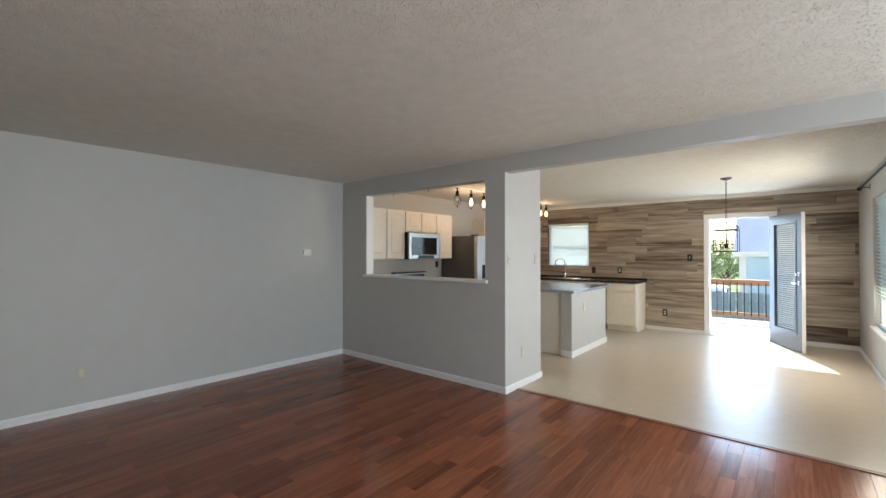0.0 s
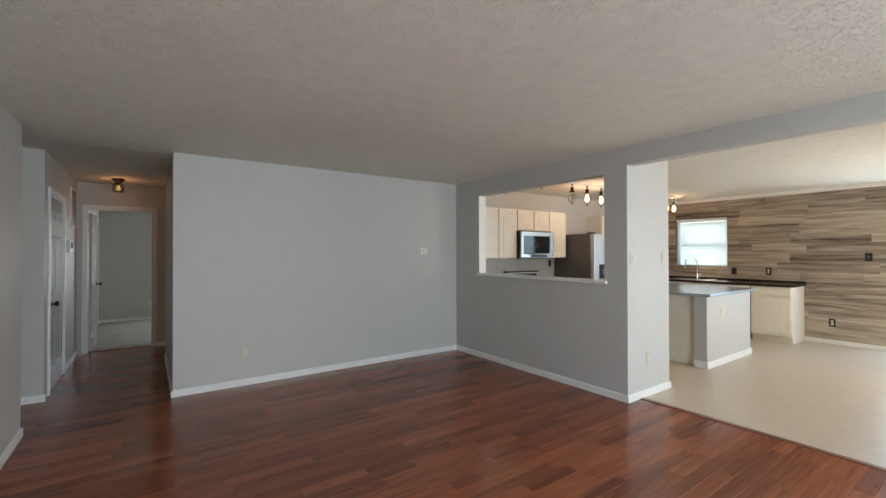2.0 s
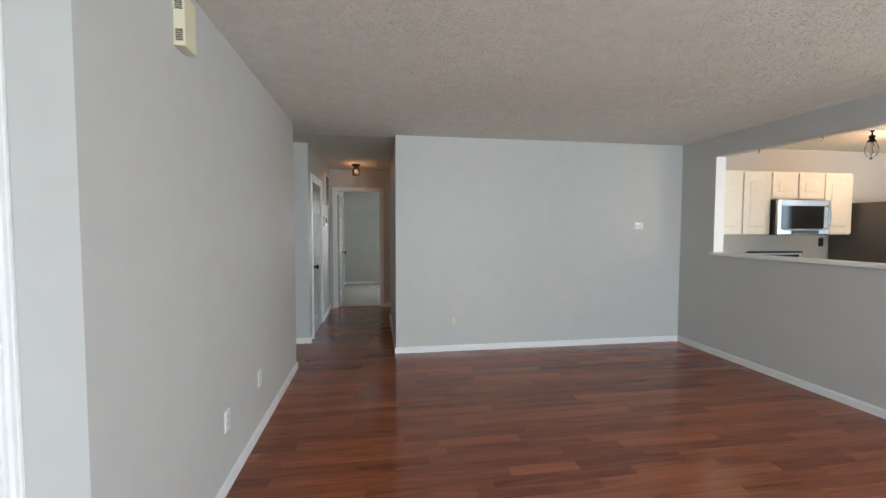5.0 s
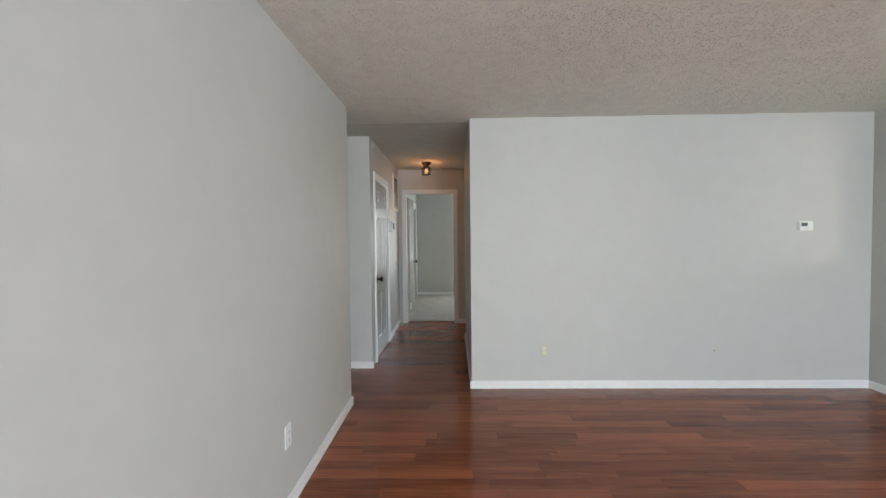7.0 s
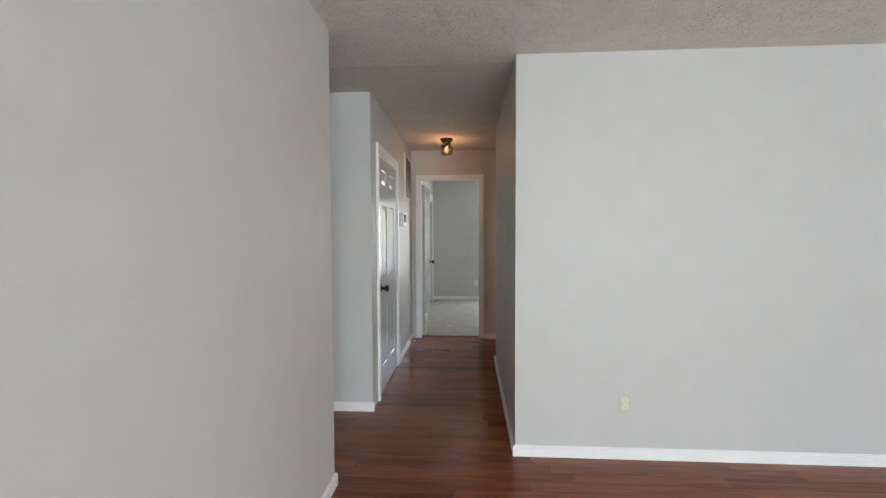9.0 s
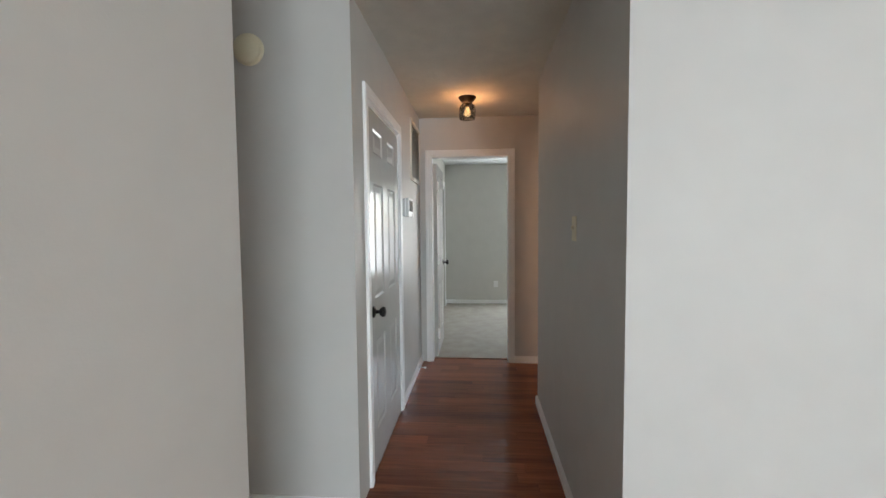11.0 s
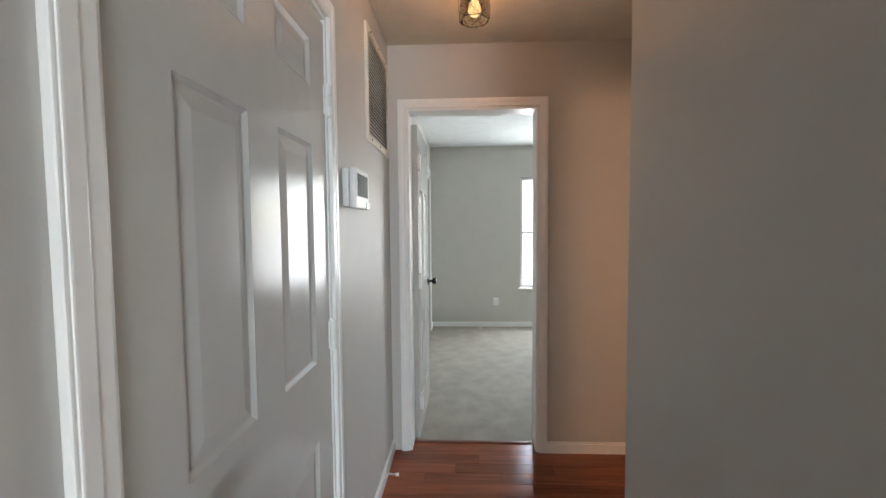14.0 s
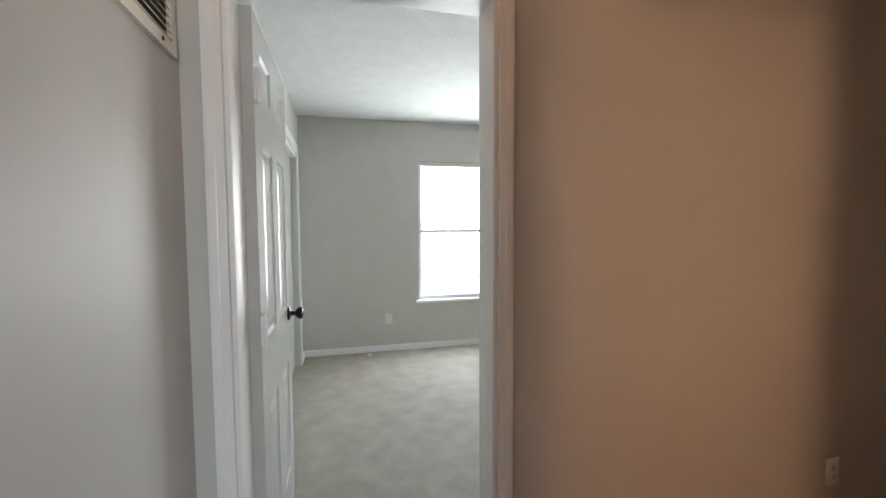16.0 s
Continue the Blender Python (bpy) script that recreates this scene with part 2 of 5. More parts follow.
def box(bm, x0, x1, y0, y1, z0, z1, bevel=0.0):
    xs, ys, zs = sorted((x0, x1)), sorted((y0, y1)), sorted((z0, z1))
    v = [bm.verts.new((x, y, z)) for x in xs for y in ys for z in zs]
    fs = [bm.faces.new([v[i] for i in q]) for q in
          ((0, 1, 3, 2), (4, 6, 7, 5), (0, 4, 5, 1), (2, 3, 7, 6), (0, 2, 6, 4), (1, 5, 7, 3))]
    if bevel:
        edges = {e for f in fs for e in f.edges}
        bmesh.ops.bevel(bm, geom=list(edges), offset=bevel, segments=2, profile=0.6, affect="EDGES")
    return v


def boxed(x0, x1, y0, y1, z0, z1, bevel=0.0):
    bm = bmesh.new()
    box(bm, x0, x1, y0, y1, z0, z1, bevel)
    return bm


def tube(bm, a, b, r0, r1=None, seg=12):
    """A tapered round bar from a to b."""
    a, b = Vector(a), Vector(b)
    r1 = r0 if r1 is None else r1
    m = Matrix.Translation((a + b) / 2) @ (b - a).to_track_quat("Z", "Y").to_matrix().to_4x4()
    bmesh.ops.create_cone(bm, cap_ends=True, segments=seg, radius1=r0, radius2=r1, depth=(b - a).length, matrix=m)


def lathe(bm, profile, centre, axis="z", seg=20):
    """Turned body: profile of (radius, height) along an axis from centre."""
    rings = []
    for r, h in profile:
        ring = []
        for k in range(seg):
            a = 2 * math.pi * k / seg
            u, w = r * math.cos(a), r * math.sin(a)
            p = {"z": (u, w, h), "y": (u, h, w), "x": (h, u, w)}[axis]
            ring.append(bm.verts.new(Vector(centre) + Vector(p)))
        rings.append(ring)
    for p, q in zip(rings, rings[1:]):
        for k in range(seg):
            bm.faces.new((p[k], p[(k + 1) % seg], q[(k + 1) % seg], q[k]))
    bm.faces.new(rings[0]), bm.faces.new(rings[-1])
    bmesh.ops.recalc_face_normals(bm, faces=bm.faces[:])


def wire(bm, points, r, seg=6):
    for a, b in zip(points, points[1:]):
        tube(bm, a, b, r, seg=seg)


def mesh_from(name, bm, mat, smooth=False):
    bmesh.ops.recalc_face_normals(bm, faces=bm.faces[:])
    me = bpy.data.meshes.new(name)
    bm.to_mesh(me)
    bm.free()
    me.materials.append(mat)
    if smooth:
        me.shade_smooth()
        me.set_sharp_from_angle(angle=radians(35))
    return me


def part(name, bm, mat, parent, label="", smooth=False):
    """One mesh in world coordinates under a thing or under a part."""
    ob = new(name, mesh_from(name, bm, mat, smooth))
    ob.parent = parent
    ob.matrix_parent_inverse = AT.get(parent.name, Matrix.Identity(4)).inverted()
    return tagged(ob, label)


def thing(name, base, label, category, group=""):
    ob = new(name)
    ob.empty_display_size = 0.05
    ob.location = base
    AT[ob.name] = Matrix.Translation(base)
    return tagged(ob, label, category, group)


def solid(name, bm, mat, label, category="", kind="structure", smooth=False, group=""):
    return tagged(new(name, mesh_from(name, bm, mat, smooth)), label, category, group, kind)


def holed(u0, u1, z0, z1, d0, d1, holes, along):
    """A wall with openings, as one closed mesh. along: the axis it runs along; holes: (u0, u1, z0, z1)."""
    us = sorted({u0, u1, *(h[0] for h in holes), *(h[1] for h in holes)})
    zs = sorted({z0, z1, *(h[2] for h in holes), *(h[3] for h in holes)})
    bm, made = bmesh.new(), {}

    def vert(u, d, z):
        key = (u, d, z)
        if key not in made:
            made[key] = bm.verts.new((u, d, z) if along == "x" else (d, u, z))
        return made[key]

    def full(i, j):
        if not (0 <= i < len(us) - 1 and 0 <= j < len(zs) - 1):
            return False
        u, z = (us[i] + us[i + 1]) / 2, (zs[j] + zs[j + 1]) / 2
        return not any(h[0] < u < h[1] and h[2] < z < h[3] for h in holes)

    for i in range(len(us) - 1):
        for j in range(len(zs) - 1):
            if not full(i, j):
                continue
            a, b, c, d = us[i], us[i + 1], zs[j], zs[j + 1]
            for depth in (d0, d1):
                bm.faces.new((vert(a, depth, c), vert(b, depth, c), vert(b, depth, d), vert(a, depth, d)))
            for di, dj, p, q in ((-1, 0, (a, c), (a, d)), (1, 0, (b, c), (b, d)), (0, -1, (a, c), (b, c)), (0, 1, (a, d), (b, d))):
                if not full(i + di, j + dj):
                    bm.faces.new((vert(p[0], d0, p[1]), vert(p[0], d1, p[1]), vert(q[0], d1, q[1]), vert(q[0], d0, q[1])))
    return bm


# ---- structure ----
H = 2.44
T = 0.12
WX, HY, LY, CX, EX, NY, PY = -4.98, 0.705, -0.31, -5.57, 0.74, 9.2, 4.24
DY = -0.32
BX = -11.02
solid("wall_west", holed(HY + T, NY, -0.1, H, WX - T, WX, [], "y"), WALL, "smooth grey painted living room and kitchen wall")
solid("wall_hall_right", holed(-6.85, WX, -0.1, H, HY, HY + T, [], "x"), WALL, "grey painted wall along the hallway")
solid("wall_side_passage", holed(HY + T, 2.7, -0.1, H, -6.85, -6.73, [(0.95, 1.70, 0.0, 2.03)], "y"), WALL, "grey painted wall of the side passage")
solid("wall_side_passage_end", holed(-7.835, -6.85, -0.1, H, 2.6, 2.7, [], "x"), WALL, "grey painted wall closing the side passage")
solid("wall_bathroom_end", holed(-6.73, WX - T, -0.1, H, 2.6, 2.7, [], "x"), WALL, "grey painted wall closing the side passage")
solid("wall_hall_end", holed(-0.44, 2.6, -0.1, H, -7.955, -7.835, [(-0.215, 0.568, -0.013, 2.075)], "y"), WALL, "grey hallway end wall with bedroom doorway")
solid("wall_hall_left", holed(-7.835, -5.69, -0.1, H, DY - T, DY, [(-6.684, -5.812, 0.0, 2.045)], "x"), WALL, "grey hallway wall with closet doorway")
solid("wall_alcove_side", holed(-1.37, DY, -0.1, H, -5.69, CX, [], "y"), WALL, "grey wall face beside the closet door")
solid("wall_alcove_back", holed(CX, -4.49, -0.1, H, -1.37, -1.25, [(-5.455, -4.72, 0.0, 2.03)], "x"), WALL, "grey alcove wall with a doorway")
solid("wall_alcove_near", holed(-1.25, LY - T, -0.1, H, -4.61, -4.49, [], "y"), WALL, "grey inner wall of the alcove")
solid("wall_south", holed(-4.61, -1.58, -0.1, H, LY - T, LY, [], "x"), WALL, "long grey painted living room wall")
solid("wall_entry_return", holed(-0.6, LY - T, -0.1, H, -1.70, -1.58, [], "y"), WALL, "short grey wall return by the entrance")
solid("wall_entry", holed(-1.58, LE, -0.1, H, -0.6, -0.485, [(-1.545, -0.635, 0.0, 2.05)], "x"), WALL, "grey entrance wall with front doorway")
solid("wall_east", holed(-0.6, PY + T, -0.1, H, LE, LE + 0.15, [(1.3, 4.1, 0.65, 2.05)], "y"), WALL, "grey living room exterior wall with wide window")
solid("wall_living_north", holed(EX, LE, -0.1, H, PY, PY + T, [], "x"), WALL, "grey painted living room wall")
solid("wall_dining_east", holed(PY + T, NY, -0.1, H, EX, EX + 0.15, [(6.0, 7.8, 0.55, 2.1)], "y"), WALL, "grey dining room exterior wall with window")
solid("wall_pass_through", holed(WX, -2.27, -0.1, H, PY, PY + T, [(-4.46, -2.515, 1.13, 2.215)], "x"), WALL, "grey half wall with a kitchen pass-through opening")
solid("wall_stub", holed(PY + T, 5.02, -0.1, H, -2.39, -2.27, [], "y"), WALL, "short grey stub wall beside the opening")
solid("beam", boxed(-2.27, EX, PY, PY + T, 2.27, H), WALL, "grey painted ceiling beam across the opening", "beam")
wall_north = solid("wall_north", holed(WX - T, EX + 0.15, -0.1, H, NY + 0.012, NY + 0.14,
                   [(-4.20, -3.28, 1.17, 2.08), (-1.15, -0.27, 0.0, 2.05)], "x"), material("accent_backing", (0.06, 0.045, 0.035), 0.8),
                   "wood-plank accent wall with kitchen window and patio door")
solid("wall_bedroom_west", holed(-0.43, 3.0, -0.1, H, BX - 0.14, BX, [(0.90, 2.20, 0.53, 2.03)], "y"), BEDWALL, "pale grey bedroom wall with window")
solid("wall_bedroom_south", holed(BX, -7.955, -0.1, H, -0.43, -0.31, [(-10.75, -9.0, 0.0, 2.05)], "x"), BEDWALL, "pale grey bedroom wall with closet opening")
solid("wall_bedroom_closet", holed(-10.9, -8.85, -0.1, H, -1.05, -0.95, [], "x"), BEDWALL, "pale grey closet back wall")
solid("wall_bedroom_closet_side", holed(-0.95, -0.43, -0.1, H, -10.9, -10.8, [], "y"), BEDWALL, "pale grey closet side wall")
solid("wall_bedroom_closet_near", holed(-0.95, -0.43, -0.1, H, -8.95, -8.85, [], "y"), BEDWALL, "pale grey closet side wall")
solid("wall_bedroom_north", holed(BX, -7.955, -0.1, H, 2.9, 3.0, [], "x"), BEDWALL, "pale grey bedroom wall")
solid("wall_bedroom_east", holed(-0.31, 2.9, -0.1, H, -7.97, -7.957, [(-0.215, 0.568, -0.013, 2.075)], "y"), BEDWALL, "pale grey bedroom side of the doorway wall")

bm = bmesh.new()
box(bm, WX - T, EX + 0.15, PY + T, NY + 0.14, H, H + 0.12)
box(bm, WX - T, LE + 0.15, -0.6, PY + T, H, H + 0.12)
box(bm, WX - T, -4.4, -1.4, -0.6, H, H + 0.12)
solid("ceiling", bm, CEIL, "off-white popcorn-textured ceiling")
solid("ceiling_hall", boxed(-7.965, WX - T, -1.4, 2.8, H, H + 0.12), CEIL_HALL, "off-white lightly textured hallway ceiling, dimness put into its colour")
solid("ceiling_bedroom", boxed(BX - 0.14, -7.965, -1.1, 3.0, H, H + 0.12), CEIL_WHITE, "white popcorn-textured bedroom ceiling")
# unseen slab, added to stop light leaks and keep sun off the bedroom window
solid("roof", boxed(BX - 0.95, LE + 0.7, -2.0, NY + 0.3, H + 0.12, H + 0.3), SHINGLE, "unseen grey roof slab with eaves, added to block sun", "roof")
solid("floor_bathroom", boxed(-6.85, WX - T, HY + T, 2.6, -0.1, 0.0), TILE, "beige vinyl bathroom floor")
solid("floor_slab", boxed(BX - 0.14, LE + 0.15, -2.0, NY + 0.14, -0.35, -0.1), SUBFLOOR, "dark floor slab under the rooms")
floor = solid("floor", boxed(-7.935, LE, -1.3, 4.46, -0.1, -0.011), SUBFLOOR, "red-brown wood-look laminate plank floor")
solid("floor_vinyl", boxed(WX, EX, 4.46, NY + 0.012, -0.1, 0.0), TILE, "beige glossy vinyl dining and kitchen floor")
solid("floor_carpet", boxed(BX, -7.937, -0.95, 2.9, -0.1, 0.004), CARPET, "grey cut-pile bedroom carpet")
bm = bmesh.new()
box(bm, -2.27, EX, 4.435, 4.485, -0.01, 0.007, 0.003)
solid("threshold", bm, THRESHOLD, "thin red-brown wooden threshold strip", "threshold")
solid("threshold_bedroom", boxed(-7.949, -7.927, -0.199, 0.552, -0.01, 0.009, 0.004), THRESHOLD, "thin red-brown wooden carpet edge strip", "threshold")


def skirting(name, runs, mat=WHITE):
    """Runs of baseboard: (x0, y0, x1, y1, side) where side is the way out of the wall."""
    for k, (x0, y0, x1, y1, nx, ny) in enumerate(runs):
        bm = bmesh.new()
        d = 0.014
        box(bm, min(x0, x1) + min(0, nx * d), max(x0, x1) + max(0, nx * d), min(y0, y1) + min(0, ny * d), max(y0, y1) + max(0, ny * d), 0.0, 0.058)
        d = 0.008
        box(bm, min(x0, x1) + min(0, nx * d), max(x0, x1) + max(0, nx * d), min(y0, y1) + min(0, ny * d), max(y0, y1) + max(0, ny * d), 0.058, 0.068)
        solid(name, bm, mat, "white painted wooden baseboard", "baseboard")


skirting("baseboard", [
    (WX, HY, WX, PY, 1, 0), (WX + 0.014, PY, -2.27, PY, 0, -1), (-2.27, PY - 0.014, -2.27, 5.02, 1, 0), (-2.39, 5.02, -2.256, 5.02, 0, 1),
    (-6.85, HY, WX + 0.014, HY, 0, -1), (-6.85, HY - 0.014, -6.85, 0.95, -1, 0), (-6.85, 1.70, -6.85, 2.6, -1, 0), (-7.835, 0.618, -7.835, 2.6, 1, 0),
    (-7.835, DY, -6.744, DY, 0, 1), (CX, -1.25, CX, DY + 0.014, 1, 0), (-4.61, LY, -1.58, LY, 0, 1), (-4.61, -1.25, -4.61, LY + 0.014, -1, 0),
    (-1.58, -0.47, -1.58, LY + 0.014, 1, 0), (-0.59, -0.485, LE, -0.485, 0, 1), (LE, -0.471, LE, PY, -1, 0), (EX, PY, LE - 0.014, PY, 0, -1), (EX, 4.49, EX, NY, -1, 0),
    (-2.18, NY - 0.004, -1.225, NY - 0.004, 0, -1), (-0.195, NY - 0.004, EX - 0.014, NY - 0.004, 0, -1),
    (BX, -0.31, BX, 2.9, 1, 0), (-10.83, -0.31, BX + 0.014, -0.31, 0, 1), (-8.93, -0.31, -7.975, -0.31, 0, 1)])
bm = bmesh.new()
box(bm, WX, EX, NY - 0.03, NY + 0.012, 2.385, H)
solid("crown_trim", bm, WHITE, "white painted ceiling trim above the plank wall", "trim")


def casing(name, lo, hi, top, face, along, way, width=0.08, mat=WHITE, thick=0.018, depth=0.13):
    """Door casing: two legs and a head with a stepped profile, and the jamb lining behind."""
    base = ((lo + hi) / 2, face, 0.0) if along == "x" else (face, (lo + hi) / 2, 0.0)
    ob = tagged(thing(name, base, "white painted door casing and jamb", "door casing"), kind="structure")

    def b(bm, u0, u1, z0, z1, d0, d1):
        p, q = sorted((face + way * d0, face + way * d1))
        if along == "x":
            box(bm, u0, u1, p, q, z0, z1, 0.003)
        else:
            box(bm, p, q, u0, u1, z0, z1, 0.003)

    for s, e in ((lo, -1), (hi, 1)):
        o = s + e * width
        i = s + e * width * 0.45
        bm = bmesh.new()
        b(bm, min(s, o), max(s, o), 0.0, top + width, 0, thick * 0.85)
        b(bm, min(i, o - e * 0.006), max(i, o - e * 0.006), 0.0, top + width - 0.006, 0.002, thick)
        part("casing_leg", bm, mat, ob)
        bm = bmesh.new()
        b(bm, min(s, s - e * 0.016), max(s, s - e * 0.016), 0.0, top, -depth, 0.004)
        part("jamb", bm, mat, ob)
    bm = bmesh.new()
    b(bm, lo, hi, top, top + width, 0, thick * 0.85)
    b(bm, lo - width * 0.4, hi + width * 0.4, top + width * 0.45, top + width - 0.006, 0.002, thick)
    part("casing_head", bm, mat, ob)
    bm = bmesh.new()
    b(bm, lo + 0.016, hi - 0.016, top - 0.016, top, -depth, 0.004)
    part("jamb_head", bm, mat, ob)
    return ob

casing("door_casing_bedroom", -0.215, 0.568, 2.075, -7.835, "y", 1, 0.05, depth=0.136)
casing("door_casing_closet", -6.684, -5.812, 2.045, DY, "x", 1, 0.06)
casing("door_casing_bathroom", 0.95, 1.70, 2.03, -6.85, "y", -1, 0.065)
casing("door_casing_alcove", -5.455, -4.72, 2.03, -1.25, "x", 1, 0.085)
casing("door_casing_entry", -1.545, -0.635, 2.05, -0.485, "x", 1, 0.034)
casing("door_casing_patio", -1.15, -0.27, 2.05, NY - 0.004, "x", -1, 0.07, depth=0.14)
bm = bmesh.new()
box(bm, -10.83, -10.75, -0.31, -0.296, 0.0, 2.11, 0.003)
box(bm, -9.0, -8.92, -0.31, -0.296, 0.0, 2.11, 0.003)
box(bm, -10.75, -9.0, -0.31, -0.296, 2.03, 2.11, 0.003)
box(bm, -10.75, -9.0, -0.40, -0.312, 1.985, 2.03)
solid("door_casing_wardrobe", bm, WHITE, "white casing round the bedroom closet opening", "door casing")

# ---- doors ----
PANELS = ((0.22, 0.735), (0.975, 1.617), (1.785, 1.918))


def six_panel_door(name, m, w, label, knob_u, knob_sides, hinge_u=None, hinge_zs=(0.25, 1.03, 1.78), hinge_mat=WHITE, knob_z=0.945):
    """A moulded six-panel leaf: frame, six raised panels, knobs, hinges. Local: u along x, front at y = 0, back at y = 0.035."""
    h, t = 2.015, 0.035
    base = m @ Vector((w / 2, t / 2, 0.008))
    ob = thing(name, base, label, "door")
    s, c = 0.15 * w, w / 2
    cols = ((s, c - 0.084 * w), (c + 0.084 * w, w - s))
    holes = [(a, b, z0, z1) for a, b in cols for z0, z1 in PANELS]
    bm = holed(0, w, 0.008, h, 0, t, holes, "x")
    bm.transform(m)
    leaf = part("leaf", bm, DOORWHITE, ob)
    for a, b, z0, z1 in holes:
        bm = bmesh.new()
        for front, way in ((0.0, 1), (t, -1)):
            rings = []
            for inset, depth in ((0.0, 0.001), (0.010, 0.008), (0.016, 0.008), (0.045, 0.002)):
                y = front + way * depth
                rings.append([bm.verts.new(p) for p in ((a + inset, y, z0 + inset), (b - inset, y, z0 + inset), (b - inset, y, z1 - inset), (a + inset, y, z1 - inset))])
            for p, q in zip(rings, rings[1:]):
                for k in range(4):
                    bm.faces.new((p[k], p[(k + 1) % 4], q[(k + 1) % 4], q[k]))
            bm.faces.new(rings[-1])
        bm.transform(m)
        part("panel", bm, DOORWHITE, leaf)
    for side in knob_sides:
        bm = bmesh.new()
        y0, way = (0.0, -1) if side == "front" else (t, 1)
        lathe(bm, [(0.033, 0), (0.033, way * 0.006), (0.026, way * 0.010), (0.011, way * 0.014), (0.010, way * 0.032),
                   (0.022, way * 0.040), (0.029, way * 0.052), (0.027, way * 0.064), (0.014, way * 0.070)], (knob_u, y0, knob_z), "y")
        bm.transform(m)
        part("knob", bm, BLACK, ob, "black round door knob", True)
    if hinge_u is not None:
        for z in hinge_zs:
            bm = bmesh.new()
            e = 1 if hinge_u > w / 2 else -1
            box(bm, hinge_u - 0.012 * e, hinge_u - 0.001 * e, -0.0035, 0.001, z - 0.045, z + 0.045, 0.001)
            box(bm, hinge_u + 0.003 * e, hinge_u + 0.022 * e, -0.0065, -0.003, z - 0.045, z + 0.045, 0.001)
            for k in range(3):
                tube(bm, (hinge_u + 0.003 * e, -0.011, z - 0.045 + k * 0.031), (hinge_u + 0.003 * e, -0.011, z - 0.017 + k * 0.031), 0.0095)
            tube(bm, (hinge_u + 0.003 * e, -0.011, z - 0.052), (hinge_u + 0.003 * e, -0.011, z + 0.052), 0.006)
            bm.transform(m)
            part("hinge", bm, hinge_mat, ob, "painted-over white butt hinge" if hinge_mat is WHITE else "dark metal butt hinge")
    return ob


# closet door in the hallway: front faces the hall
six_panel_door("closet_door", pose(-5.83, DY - 0.001, 0, 0, 0, 180), 0.836, "closed glossy white six-panel closet door", 0.07, ("front",), 0.836, knob_z=0.91)
# bedroom door swung into the room
six_panel_door("bedroom_door", pose(-7.975, -0.165, 0, 0, 0, 179.8), 0.74, "open white six-panel bedroom door with black knob", 0.66, ("front", "back"), 0.0)
six_panel_door("alcove_door", pose(-4.738, -1.285, 0, 0, 0, 180), 0.699, "closed white six-panel door in the alcove", 0.06, ("front",))
fd = six_panel_door("front_door", pose(-0.653, -0.505, 0, 0, 0, 180), 0.874, "closed white six-panel front door", 0.825, ())
bm = bmesh.new()
lathe(bm, [(0.024, 0), (0.024, 0.008), (0.018, 0.013), (0.006, 0.014), (0.006, 0.024)], (-1.478, -0.505, 1.08), "y")
part("deadbolt", bm, STEEL, fd, "brushed steel deadbolt", True)
# sliding closet door in the bedroom
ob = thing("sliding_closet_door", (-10.0, -0.36, 0.004), "white flush sliding closet door", "door")
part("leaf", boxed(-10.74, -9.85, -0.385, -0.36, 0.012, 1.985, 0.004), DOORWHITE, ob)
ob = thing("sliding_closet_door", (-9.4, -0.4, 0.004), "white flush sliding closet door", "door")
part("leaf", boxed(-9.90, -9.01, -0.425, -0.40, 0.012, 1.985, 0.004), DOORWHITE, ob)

# patio door leaf, swung into the dining room
pm = pose(-0.285, NY - 0.01, 0, 0, 0, -63)
pd = thing("patio_door", pm @ Vector((0.42, 0, 0.01)), "open slate-blue patio door with glass and white blinds", "door")
W = 0.86
bm = holed(0, W, 0.01, 2.03, -0.0225, 0.0225, [(0.15, 0.71, 0.28, 1.89)], "x")
bm.transform(pm)
leaf = part("leaf", bm, NAVY, pd)
bm = bmesh.new()
box(bm, W, W + 0.003, -0.0225, 0.0225, 0.01, 2.03)
bm.transform(pm)
part("door_edge", bm, WHITE, pd, "white painted door edge")
bm = holed(0.125, 0.735, 0.255, 1.915, -0.030, 0.030, [(0.155, 0.705, 0.285, 1.885)], "x")
bm.transform(pm)
part("glazing_frame", bm, NAVY, pd)
bm = boxed(0.155, 0.705, -0.012, -0.008, 0.285, 1.885)
bm.transform(pm)
pane = part("pane", bm, GLASS, pd)
pane.visible_shadow = False
for k in range(50):
    bm = bmesh.new()
    box(bm, 0.165, 0.695, -0.009, 0.009, -0.0006, 0.0006)
    bm.transform(pm @ Matrix.Translation((0, 0.008, 0.31 + k * 0.0315)) @ pose(0, 0, 0, 28))
    part("slat", bm, BLIND, pd)
for z, r in ((1.0, 0.030), (1.13, 0.028)):
    bm = bmesh.new()
    lathe(bm, [(r, 0), (r, -0.008), (r * 0.7, -0.014), (0.012, -0.016), (0.011, -0.045)], (0.80, -0.0225, z), "y")
    if z == 1.0:
        wire(bm, [(0.80, -0.065, z), (0.75, -0.068, z), (0.69, -0.062, z)], 0.009, 8)
    else:
        box(bm, 0.793, 0.807, -0.075, -0.035, z - 0.014, z + 0.014, 0.003)
    bm.transform(pm)
    part("lever" if z == 1.0 else "deadbolt", bm, CHROME, pd, "chrome door hardware", True)
for z in (0.25, 1.02, 1.8):
    bm = bmesh.new()
    tube(bm, (-0.006, -0.024, z - 0.05), (-0.006, -0.024, z + 0.05), 0.007)
    bm.transform(pm)
    part("hinge", bm, STEEL, pd)
